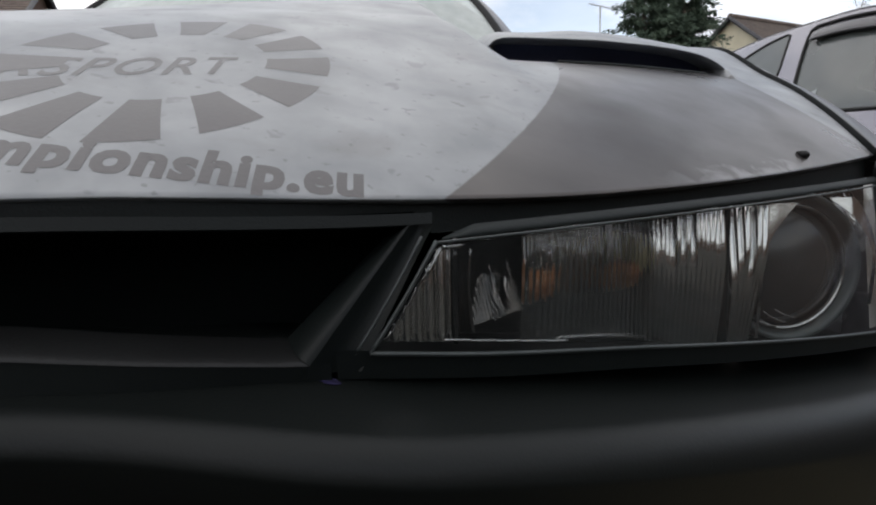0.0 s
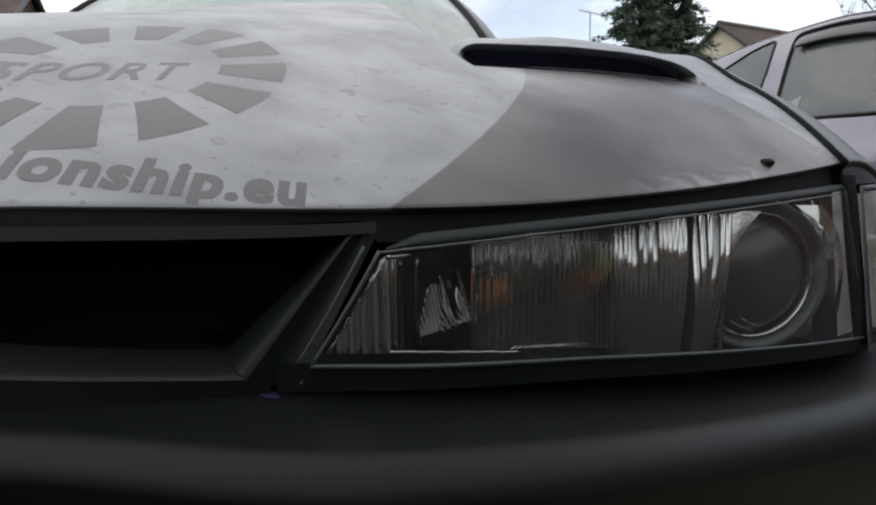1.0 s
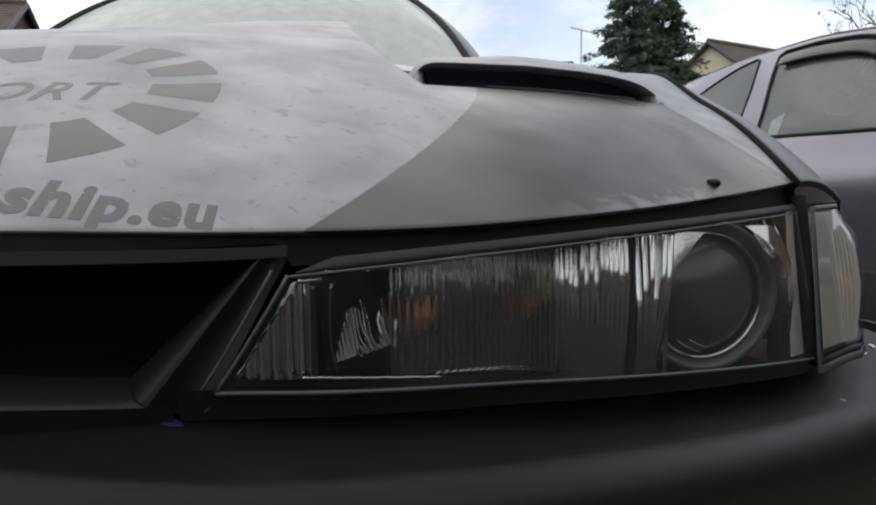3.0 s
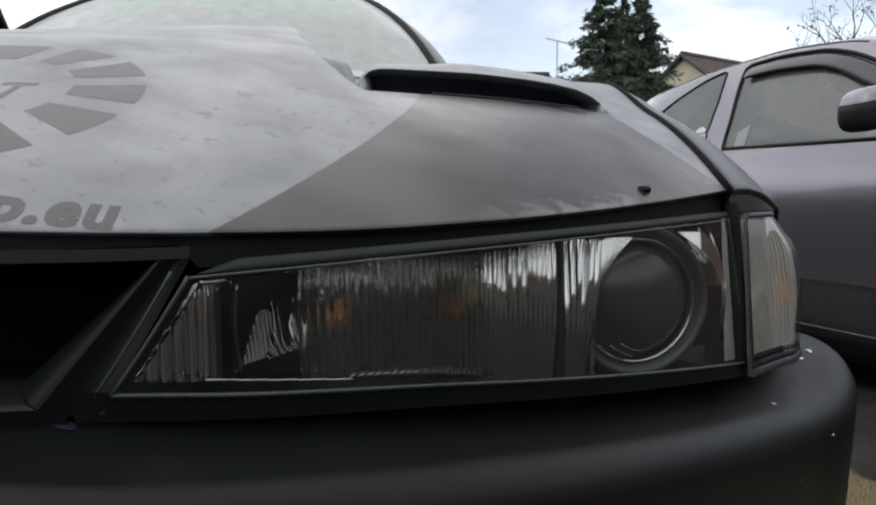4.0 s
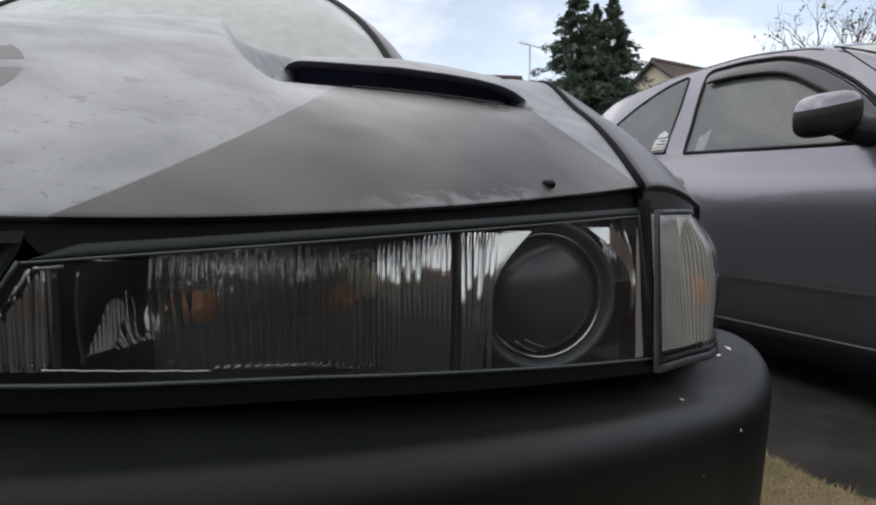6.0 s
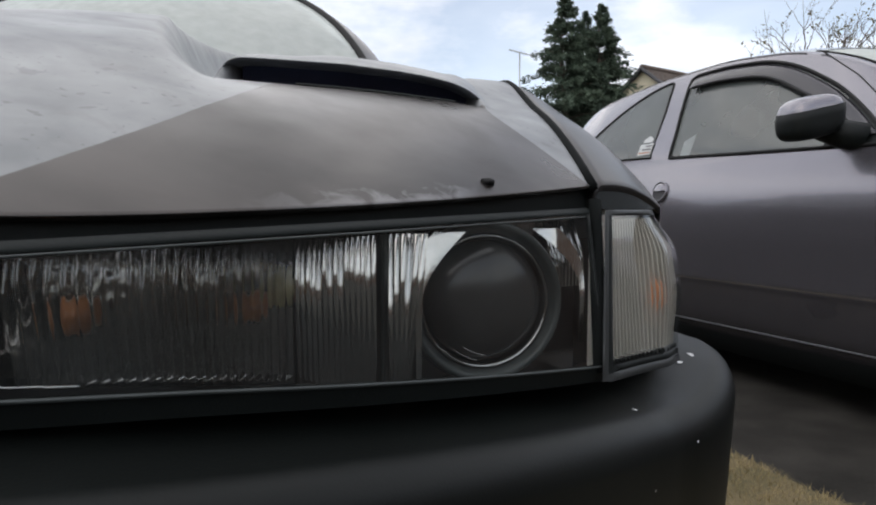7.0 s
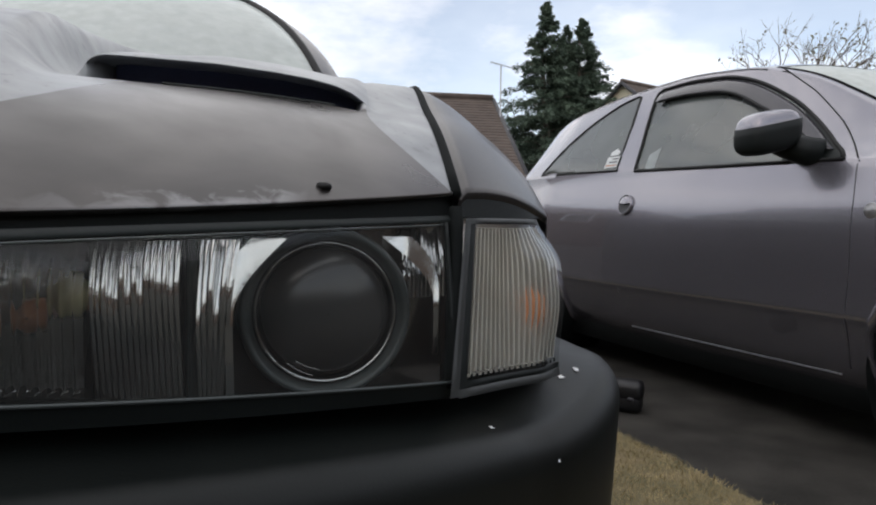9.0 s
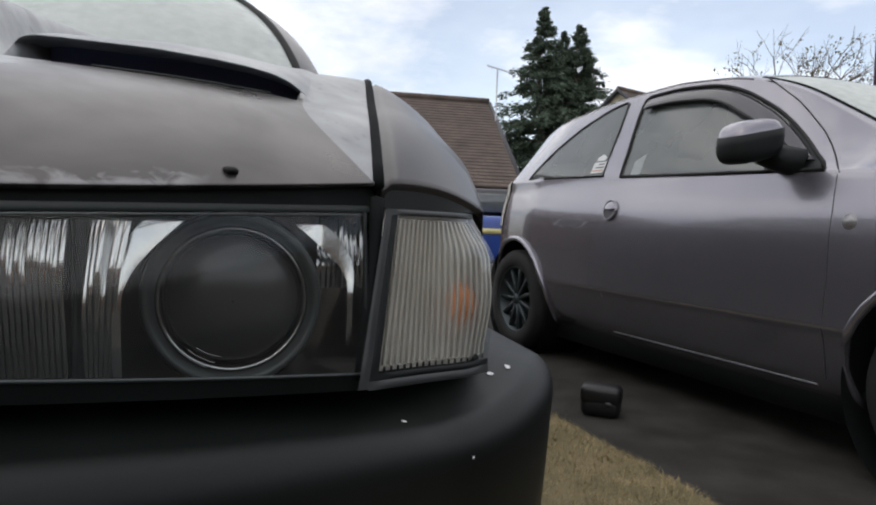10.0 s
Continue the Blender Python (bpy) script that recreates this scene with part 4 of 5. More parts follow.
carpart("bulb", lathe([(0.0005, 0.014), (0.007, 0.012), (0.0105, 0.0), (0.0080, -0.012), (0.0005, -0.014)], 20, None, Matrix.Translation(c)), BULB, "pale yellowish bulb", head)
# bright sawtooth edge along the foot of the inner screen
saw = bmesh.new()
for k in range(19):
    x = 0.050 + 0.0034 * k
    w = (x - 0.033) / 0.0835
    tube([face(x, 0.050 - 0.255 * w, 0.006 + 0.060 * w), face(x + 0.0033, 0.088 - 0.255 * w, 0.0050 + 0.060 * w)], 0.0006, 5, saw)
carpart("screen_foot", saw, CHROME, "bright sawtooth edge", head)
for k in range(6):
    x = -0.0165 + 0.0040 * k
    up = min(0.90, (x + 0.0225) / 0.024)
    carpart("rib_edge", tube([face(x, 0.10 + (up - 0.10) * s, 0.0060) for s in seq(0, 1, 8)], 0.00038, 5), CHROME, "", head)
step = []
for k in range(7):
    s = 0.09 + 0.84 * k / 7
    step += [face(slant(s) + 0.0026, s, 0.0035), face(slant(s + 0.10) + 0.0026, s + 0.10, 0.0035), face(slant(s + 0.12) + 0.0042, s + 0.105, 0.0035)]
carpart("stepped_edge", tube(step, 0.0004, 5), CHROME, "bright stepped edge", head)
carpart("corner_glint", tube([face(slant(0.93) + 0.004 + 0.008 * u, 0.93, 0.003) for u in seq(0, 1, 4)], 0.0010, 5), CHROME, "", head)
carpart("corner_glint", tube([face(slant(s) + 0.0035, s, 0.003) for s in seq(0.70, 0.93, 6)], 0.0006, 5), CHROME, "", head)

# ---- coupe: corner lamp ----


def corner_at(u, s, back=0.0):
    """u from the headlamp side outward; s from the foot to the top."""
    low = Vector((0.296 + 0.091 * u, 0, 0.6255 - 0.010 * u))
    high = Vector((0.3105 + 0.0705 * u, 0, 0.728))
    p = low.lerp(high, s)
    yl = 0.424 + 0.088 * u + 0.012 * u * u * (1 - u)
    yh = 0.464 + 0.078 * u
    bowout = 0.010 * ss(0.75, 1, u)
    y = yl + (yh - yl) * s + bowout
    x = p.x + 0.015 * (1 - ss(0.70, 1.0, s)) * (0.30 + 0.70 * ss(0.0, 0.5, s)) * ss(0.45, 1, u)
    return Vector((x, y + back, p.z))


corner = carpart("corner_lamp", grid(lambda u, s: corner_at(u, s, 0.030), seq(0, 1, 16), seq(0, 1, 10)), CORNER, "frosted clear corner lamp with an amber bulb")


def ribs(u, s):
    uu, sv = 0.12 + 0.86 * u, 0.08 + 0.86 * s
    return corner_at(uu, sv, 0.009 - 0.0062 * abs(math.sin(math.pi * 19 * u)))


RIBLENS = clear("ribbed_lens", (0.92, 0.89, 0.84), 0.08, 1.7, 0.42, (0.92, 0.88, 0.80), 0.7, bend=1.38)
carpart("ribbed_lens", grid(ribs, seq(0, 1, 191), seq(0, 1, 12)), RIBLENS, "ribbed frosted lens", corner)
carpart("lamp_cover", grid(lambda u, s: corner_at(0.1 + 0.9 * u, 0.06 + 0.9 * s, -0.002), seq(0, 1, 20), seq(0, 1, 12)), LENS, "clear outer cover", corner)


def band(u0, u1, s0, s1, out, mat, label=""):
    """A flat strip of the lamp's surround, standing a little proud."""
    def at(u, s):
        edge = 0.0012 if 0.1 < u < 0.9 else 0.0
        edge *= 1.0 if 0.1 < s < 0.9 else 0.0
        return corner_at(u0 + (u1 - u0) * u, s0 + (s1 - s0) * s, -out - edge)
    n, m = (30, 5) if u1 - u0 > s1 - s0 else (5, 20)
    carpart("lamp_frame", grid(at, seq(0, 1, n), seq(0, 1, m)), mat, label, corner)


FRAMEGREY = material("grey_lamp_frame", (0.034, 0.037, 0.037), 0.45, 0.0, 0, 0.2, 40)
band(-0.020, 0.045, -0.020, 1.0, 0.003, FRAMEGREY, "grey plastic frame")
band(0.045, 1.0, 0.962, 1.0, 0.0028, FRAMEGREY)
band(0.045, 1.0, -0.030, 0.018, 0.0028, FRAMEGREY)
band(0.045, 0.105, 0.018, 0.962, 0.0018, BLACK, "black inner seal")
band(0.105, 1.0, 0.018, 0.055, 0.0016, BLACK)
for k in range(17):
    tick = [corner_at(0.14 + 0.05 * k, z, -0.0026) for z in (0.066, 0.090)]
    carpart("lens_tooth", tube(tick, 0.0008, 5), BLACK, "", corner)
c = corner_at(0.73, 0.36, 0.0160)
carpart("amber_bulb", lathe([(0.0005, 0.009), (0.015, 0.006), (0.0235, 0.0), (0.016, -0.006), (0.0005, -0.010)], 24, None, Matrix.Translation(c) @ Vector((0.7, -0.7, 0)).to_track_quat("Y", "Z").to_matrix().to_4x4()), AMBER, "amber bulb", corner)
def trim_at(a, s):
    top_edge = Vector(wing_at(a, -1, 1))
    foot = Vector((top_edge.x, top_edge.y - 0.004, 0.7285))
    return foot.lerp(top_edge + Vector((0, -0.0012, 0.001)), s)


carpart("corner_trim", grid(trim_at, seq(0.02, 0.79, 28), seq(0, 1, 6)), BLACK, "black trim over the corner lamp")
carpart("corner_side_panel", grid(lambda u, s: (0.386 + 0.022 * u, 0.535 + 0.10 * u, 0.600 + 0.096 * s - 0.012 * u * s), seq(0, 1, 6), seq(0, 1, 8)), BLACK, "black side panel behind the corner lamp")
# dark bar standing for the shaded gap between headlamp and corner lamp
carpart("corner_post", tube([(0.3035 - 0.008 * (1 - s), 0.4645 - 0.04 * (1 - s), 0.612 + 0.122 * s) for s in seq(0.12, 1, 8)], 0.0048, 8), DEEP)

# ---- the lilac hatchback ----
HATCH = Matrix.Translation((2.80, 1.69, GROUND)) @ Matrix.Rotation(radians(-75.8), 4, "Z") @ Matrix.Scale(1.04, 4)
REPEATER = material("clear_grey_plastic", (0.27, 0.27, 0.275), 0.18, 0.3, 0.6, 0.15, 40)
hatch = thing("hatchback", "lilac-silver three-door hatchback with tinted wind deflector, parked on tarmac", "car")
hatch.matrix_world = HATCH
# local axes: -x to the tail (u = -x from the front axle), y to its left, z up; the side seen is y < 0


def top(u):
    return smooth_at(u, [-.77, -.7, -.55, -.2, .35, .6, .9, 1.15, 1.5, 2.0, 2.5, 2.75, 2.92, 3.03, 3.06], [.55, .66, .76, .88, .99, 1.15, 1.33, 1.41, 1.447, 1.436, 1.385, 1.305, 1.145, .95, .6], 0.10)


def half(u):
    return smooth_at(u, [-.77, -.65, -.4, 0, .5, 1.5, 2.4, 2.75, 2.93, 3.06], [.45, .66, .78, .815, .82, .825, .815, .78, .72, .58], 0.08)


def belt(u):
    return min(top(u) - 0.04, 0.93 + 0.02 * (u - 0.5))


def side_w(u, h):
    b, w = belt(u), half(u)
    if h <= b:
        return w * lerp_at(h, [.12, .2, .25, .33, .39, .415, .43, .445, .50, .62, .72, .79, .86, .95], [.78, .855, .915, .952, .976, .986, .9975, 1, .9990, .9995, .996, .987, .964, .930])
    s = (h - b) / max(0.02, top(u) - 0.05 - b)
    return w * (0.934 - 0.26 * min(s, 1) ** 1.15)


def shell_pt(u, k, sign=-1):
    """k: 0..1 from the sill to the belt, 1..2 to the roof's edge, 2..3 to the centre line."""
    b, t = belt(u), top(u)
    if k <= 1:
        h = 0.15 + (b - 0.15) * k
        w = side_w(u, h)
    elif k <= 2:
        h = b + (t - 0.05 - b) * (k - 1)
        w = side_w(u, h)
    else:
        e = side_w(u, t - 0.05)
        a = (k - 2)
        w = e * (1 - a)
        h = t - 0.05 * (1 - a) ** 2.6
    return Vector((-u, sign * w, h))


def in_poly(p, poly):
    hit = False
    for (x0, y0), (x1, y1) in zip(poly, poly[1:] + poly[:1]):
        if (y0 > p[1]) != (y1 > p[1]) and p[0] < (x1 - x0) * (p[1] - y0) / (y1 - y0) + x0:
            hit = not hit
    return hit


def win_top(u):
    return smooth_at(u, [0.60, 0.76, 0.90, 1.10, 1.26, 1.50, 1.80], [0.935, 1.07, 1.18, 1.290, 1.343, 1.364, 1.358], 0.07)


def rear_top(u):
    return smooth_at(u, [1.80, 1.99, 2.20, 2.37, 2.53, 2.65], [1.368, 1.340, 1.262, 1.150, 0.998, 0.87], 0.06)


DOOR_WIN = [(0.60, 0.935)] + [(u, win_top(u)) for u in seq(0.63, 1.685, 26)] + [(1.712, 1.345), (1.715, 1.320), (1.70, 1.245), (1.66, 1.09), (1.646, 0.965)]
REAR_WIN = [(1.785, 0.975), (1.81, 1.20), (1.848, 1.350)] + [(u, rear_top(u)) for u in seq(1.87, 2.51, 18)] + [(2.528, 0.995)]
WHEELS = ((0.12, 0.0), (2.555, 0.0))


def h_of(u, k):
    return shell_pt(u, k).z


def gone(u, k):
    h = h_of(u, k)
    if k < 2 and (in_poly((u, h), DOOR_WIN) or in_poly((u, h), REAR_WIN)):
        return True
    if k < 1 and any(math.hypot(u - a, h - 0.29) < 0.352 for a, _ in WHEELS):
        return True
    return 0.47 < u < 1.10 and k > 2.08 or 2.6 < u < 2.9 and k > 2.2


us = seq(-0.77, 3.06, 190)
kk = sorted(seq(0, 1, 26) + seq(0.325, 0.395, 9)) + seq(1.04, 2, 24) + seq(2.06, 3, 14)
bm = bmesh.new()
for sign in (-1, 1):
    half_bm = grid(lambda u, k: shell_pt(u, k, sign), us, kk, gone)
    me = bpy.data.meshes.new("tmp")
    half_bm.to_mesh(me)
    half_bm.free()
    bm.from_mesh(me)
    bpy.data.meshes.remove(me)
bmesh.ops.remove_doubles(bm, verts=bm.verts, dist=0.0005)
bmesh.ops.recalc_face_normals(bm, faces=bm.faces)
part("body", bm, LILAC, hatch, "lilac-silver metallic body")


def on_side(u, h, out=0.0, sign=-1):
    return Vector((-u, sign * (side_w(u, h) + out), h))


def poly_line(poly, n=8):
    pts = []
    for (x0, y0), (x1, y1) in zip(poly, poly[1:] + poly[:1]):
        pts += [(x0 + (x1 - x0) * i / n, y0 + (y1 - y0) * i / n) for i in range(n)]
    return pts


def pane(poly, sign, out):
    """A pane that follows the car's side inside an outline."""
    lo, hi = min(p[1] for p in poly), max(p[1] for p in poly)

    def span(h):
        xs = []
        for (x0, y0), (x1, y1) in zip(poly, poly[1:] + poly[:1]):
            if (y0 > h) != (y1 > h):
                xs.append((x1 - x0) * (h - y0) / (y1 - y0) + x0)
        return min(xs), max(xs)

    def at(u, s):
        h = lo + 0.001 + (hi - lo - 0.002) * s
        a, c = span(h)
        return on_side(a + (c - a) * u, h, out, sign)
    return grid(at, seq(0, 1, 14), seq(0, 1, 14))


for sign in (-1, 1):
    g1 = part("door_window", pane(DOOR_WIN, sign, -0.004), GLASS, hatch, "tinted door glass")
    part("window_seal", tube([on_side(u, h, 0.0, sign) for u, h in poly_line(DOOR_WIN, 2)], 0.008, 6, closed=True), RUBBER, g1, "black window seal")
    g2 = part("quarter_window", pane(REAR_WIN, sign, -0.002), GLASS, hatch, "tinted rear quarter glass")
    part("window_seal", tube([on_side(u, h, 0.0, sign) for u, h in poly_line(REAR_WIN, 2)], 0.006, 6, closed=True), RUBBER, g2, "black window seal")
    # wind deflector along the top of the door glass
    arc = [(u, win_top(u) - 0.011) for u in seq(0.64, 1.68, 28)]

    def deflect(i, s):
        n = len(arc) - 1
        j = min(n - 1, int(i * n))
        f = i * n - j
        u, h = (arc[j][0] + (arc[j + 1][0] - arc[j][0]) * f, arc[j][1] + (arc[j + 1][1] - arc[j][1]) * f)
        drop = 0.054 * ss(0.0, 0.45, i) * s
        return on_side(u + 0.05 * s * (1 - ss(0.2, 0.6, i)), h - drop, 0.008 + 0.014 * math.sin(math.pi * s * 0.6), sign)
    part("wind_deflector", extrude_sheet(grid(deflect, seq(0.02, 1, 40), seq(0, 1, 6)), 0.003), SMOKY, hatch, "smoked wind deflector")
    part("deflector_edge", tube([deflect(i, 1.0) for i in seq(0.04, 0.98, 36)], 0.0065, 6), RUBBER, hatch, "black lower edge of the deflector")
    # shut lines, swage and sill strip
    front_cut = [(0.549, 0.918), (0.533, 0.80), (0.53, 0.6), (0.545, 0.35), (0.56, 0.25)]
    rear_cut = [(1.80, 0.955), (1.765, 0.76), (1.70, 0.5), (1.672, 0.27)]
    for cut in (front_cut, rear_cut):
        pts = []
        for (a, b), (c, d) in zip(cut, cut[1:]):
            pts += [on_side(a + (c - a) * i / 6, b + (d - b) * i / 6, -0.0022, sign) for i in range(6)]
        part("door_gap", tube(pts, 0.0032 if cut is front_cut else 0.0022, 6), TRIM, hatch)
    part("door_gap", tube([on_side(u, 0.238, 0.0, sign) for u in seq(0.60, 1.67, 30)], 0.0035, 6), STEEL, hatch, "pale edge along the sill")
    part("roof_seam", tube([on_side(u, top(u) - 0.052, 0.002, sign) for u in seq(1.10, 2.5, 40)], 0.0014, 6), TRIM, hatch)
    part("pillar_seam", tube([on_side(lerp_at(s, [0, .33, .66, 1], [0.545, 0.70, 0.855, 1.06]), lerp_at(s, [0, .33, .66, 1], [0.925, 1.075, 1.21, 1.352]), -0.001, sign) for s in seq(0, 0.97, 24)], 0.0032, 6), RUBBER, hatch, "dark seam along the windscreen pillar")
    # door handle: a proud bezel round a dark disc that paints the recess's shade
    h0 = on_side(1.65, 0.808, 0.0, sign)
    rec = part("door_handle", lathe([(0.051, -0.006), (0.050, 0.007), (0.047, 0.009), (0.044, 0.008), (0.043, 0.002)], 32), LILAC, hatch, "lilac handle bezel")
    part("handle_recess", lathe([(0.0435, 0.0035), (0.030, 0.003), (0.0, 0.003)], 32), TRIM, rec, "dark disc painted for the shade of a recess")
    along = (Vector(on_side(1.67, 0.808, 0.0, sign)) - Vector(on_side(1.63, 0.808, 0.0, sign))).normalized()
    upward = (Vector(on_side(1.65, 0.83, 0.0, sign)) - Vector(on_side(1.65, 0.786, 0.0, sign))).normalized()
    out = along.cross(upward).normalized()
    if out.dot(Vector(on_side(1.65, 0.808, 0.05, sign)) - Vector(h0)) < 0:
        out = -out
    rec.matrix_basis = Matrix.Translation(Vector(h0) + out * 0.003) @ Matrix((along, out, upward)).transposed().to_4x4()
    flap = lathe([(0.0005, 0.0155), (0.020, 0.0150), (0.033, 0.0125), (0.0405, 0.0070), (0.0420, 0.002)], 32)
    for v in flap.verts:
        v.co.z = max(v.co.z, 0.006 - 0.006 * math.cos(v.co.x / 0.042 * 1.5))
    part("handle_flap", flap, LILAC, rec, "body-coloured pull flap")
    rep = part("side_repeater", lathe([(0.0, 0.012), (0.012, 0.010), (0.018, 0.006), (0.020, 0.002), (0.0235, 0.003), (0.025, -0.002)], 24), REPEATER, hatch, "clear round side repeater")
    rep.matrix_basis = Matrix.Translation(on_side(0.47, 0.768, 0.0, sign)) @ Matrix.Scale(-1 if sign < 0 else 1, 4, (0, 1, 0))
    # mirror
    mir = bmesh.new()
    bmesh.ops.create_uvsphere(mir, u_segments=28, v_segments=16, radius=1.0)
    for v in mir.verts:
        p = v.co.copy()
        q = Vector([math.copysign(abs(c) ** 0.62, c) for c in p])
        v.co = Vector((q.x * 0.061 + 0.02 * q.y, q.y * 0.092, q.z * 0.070 - 0.014 * q.y * sign))
    mirror_ob = part("door_mirror", mir, LILAC, hatch, "lilac mirror cap over dark housing")
    mirror_ob.matrix_basis = Matrix.Translation((-0.775, sign * 0.905, 1.035))
    low = bmesh.new()
    bmesh.ops.create_uvsphere(low, u_segments=28, v_segments=16, radius=1.0)
    for v in low.verts:
        q = Vector([math.copysign(abs(c) ** 0.62, c) for c in v.co])
        v.co = Vector((q.x * 0.065 + 0.02 * q.y, q.y * 0.096, min(0.026, q.z * 0.074) - 0.022 * q.y * sign))
    part("mirror_housing", low, BLACK, mirror_ob, "dark lower housing")
    part("mirror_arm", tube([(-0.02, -sign * 0.07, -0.03), (0.02, -sign * 0.13, -0.055), (0.06, -sign * 0.175, -0.075)], 0.042, 10, taper=0.055), BLACK, mirror_ob, "dark mirror foot")
    sail = grid(lambda u, s: on_side(0.60 + 0.02 + (0.22 - 0.0) * u * (1 - s * 0.0), 0.94 + s * (lerp_at(0.62 + 0.22 * u, [0.60, 0.76, 0.90], [0.94, 1.07, 1.18]) - 0.94), 0.003, sign), seq(0, 1, 8), seq(0, 1, 6))
    part("mirror_sail", sail, BLACK, hatch, "dark triangle before the door glass")
    for a, _ in WHEELS:
        ring = []
        for i in range(27):
            ang = radians(-18 + 216 * i / 26)
            u, h = a + 0.358 * math.cos(ang), 0.29 + 0.358 * math.sin(ang)
            ring.append(on_side(u, h, 0.006, sign))
        part("arch_lip", tube(ring, 0.016, 8), LILAC, hatch, "flared wheel-arch lip")
        part("arch_liner", lathe([(0.356, 0.0), (0.356, 0.30), (0.0, 0.30)], 32, None, Matrix.Translation((-a, sign * (half(a) - 0.015), 0.29)) @ Matrix.Scale(1 if sign < 0 else -1, 4, (0, 1, 0))), DEEP, hatch)
        wheel(hatch, Matrix.Translation((-a, sign * 0.715, 0.29)) @ Matrix.Rotation(0 if sign > 0 else math.pi, 4, "Z"), RIM, None, 11, 0.29, 0.18)
    part("sill", tube([on_side(u, 0.155, -0.03, sign) for u in seq(0.42, 2.12, 12)], 0.035, 10), TRIM, hatch, "dark underside of the sill")

part("windscreen", grid(lambda u, v: shell_pt(0.47 + 0.63 * v, 3 - 0.90 * abs(2 * u - 1), -1 if u < 0.5 else 1) + Vector((0.0, 0, -0.003)), seq(0, 1, 31), seq(0, 1, 16)), SCREEN, hatch, "windscreen with reflected sky painted as a pale film")
part("screen_seal", tube([shell_pt(0.47 + 0.63 * v, 2.09, -1) for v in seq(0, 1, 16)], 0.004, 6), RUBBER, hatch)
part("tailgate_glass", grid(lambda u, v: shell_pt(2.6 + 0.3 * v, 3 - 0.78 * abs(2 * u - 1), -1 if u < 0.5 else 1), seq(0, 1, 21), seq(0, 1, 8)), GLASS, hatch)
part("tail_lamp", grid(lambda u, h: on_side(2.80 + 0.14 * u, 0.72 + 0.30 * h, 0.006), seq(0, 1, 6), seq(0, 1, 8)), CORNER, hatch, "pale upright tail lamp")
for nm, a, b in (("front_bumper", -0.80, -0.45), ("rear_bumper", 2.80, 3.09)):
    part(nm, grid(lambda s, h: Vector((-(a + (b - a) * (math.sin(math.pi * s) if a > 0 else 1 - math.sin(math.pi * s))), 0.80 * (2 * s - 1), 0.20 + 0.34 * h)), seq(0.02, 0.98, 24), seq(0, 1, 6)), LILAC, hatch)
part("underbody", box(-3.0, 0.65, -0.70, 0.70, 0.12, 0.24), DEEP, hatch)
part("cabin_floor", box(-2.9, 0.2, -0.70, 0.70, 0.5, 0.52), CLOTH, hatch)
for sy in (-0.36, 0.36):
    part("front_seat", box(-1.72, -1.58, sy - 0.23, sy + 0.23, 0.5, 1.06, 0.05), CLOTH, hatch, "dark front seat")
    part("headrest", box(-1.72, -1.62, sy - 0.12, sy + 0.12, 1.08, 1.22, 0.03), CLOTH, hatch)
part("rear_seat", box(-2.50, -2.36, -0.60, 0.60, 0.5, 1.02, 0.05), CLOTH, hatch)
part("dashboard", box(-0.95, -0.45, -0.68, 0.68, 0.55, 0.92, 0.05), CLOTH, hatch)
part("window_sticker", grid(lambda u, h: on_side(1.80 + 0.10 * u, 0.995 + 0.055 * h, 0.0012), [0, 0.5, 1], [0, 1]), PAPER, hatch, "white printed window sticker")
part("window_sticker", grid(lambda u, h: on_side(1.815 + 0.07 * u, 1.056 + 0.035 * h * (1 - 0.5 * abs(2 * u - 1)), 0.0012), seq(0, 1, 6), [0, 1]), PAPER, hatch, "white cut-out sticker")
for k in range(3):
    part("sticker_bar", grid(lambda u, h: on_side(1.807 + (0.086 - 0.02 * k) * u, 1.003 + 0.016 * k + 0.006 * h, 0.0022), [0, 1], [0, 1]), TRIM if k else AMBER, hatch)
# lies outside the pane; its grey paints the dimming by tinted glass
part("door_paper", grid(lambda u, h: on_side(1.515 + 0.065 * u, 0.965 + 0.10 * h - 0.03 * u * h, -0.0015), [0, 1], [0, 1]), DIM_PAPER, hatch, "paper at the door glass, greyed for the tint")

# ---- ground ----
ground = tagged(part("ground", grid(lambda x, y: (x, y, GROUND), seq(-400, 400, 41), seq(-400, 400, 41)), ASPHALT, None), "weathered grey tarmac driveway and street", "ground", kind="structure")
LINE = lambda y: 1.36 - 0.228 * (y - 1.57)


def verge_z(x, y):
    return GROUND + 0.012 + 0.008 * noise.noise(Vector((x * 3, y * 3, 0))) + 0.004 * noise.noise(Vector((x * 14, y * 14, 3)))


def verge_at(u, y):
    x = 0.42 + (LINE(y) + 0.015 * noise.noise(Vector((y * 5, 0, 7))) - 0.42) * u
    z = verge_z(x, y) if 0.005 < u < 0.995 else GROUND - 0.004
    return (x, y, z)


verge = tagged(part("verge", grid(verge_at, [0.0, 0.012] + seq(0.03, 0.9, 40) + seq(0.905, 0.99, 14) + [1.0], seq(0.2, 5.2, 120)), EARTH, None), "dry straw-coloured turf verge beside the tarmac", "ground", kind="structure")
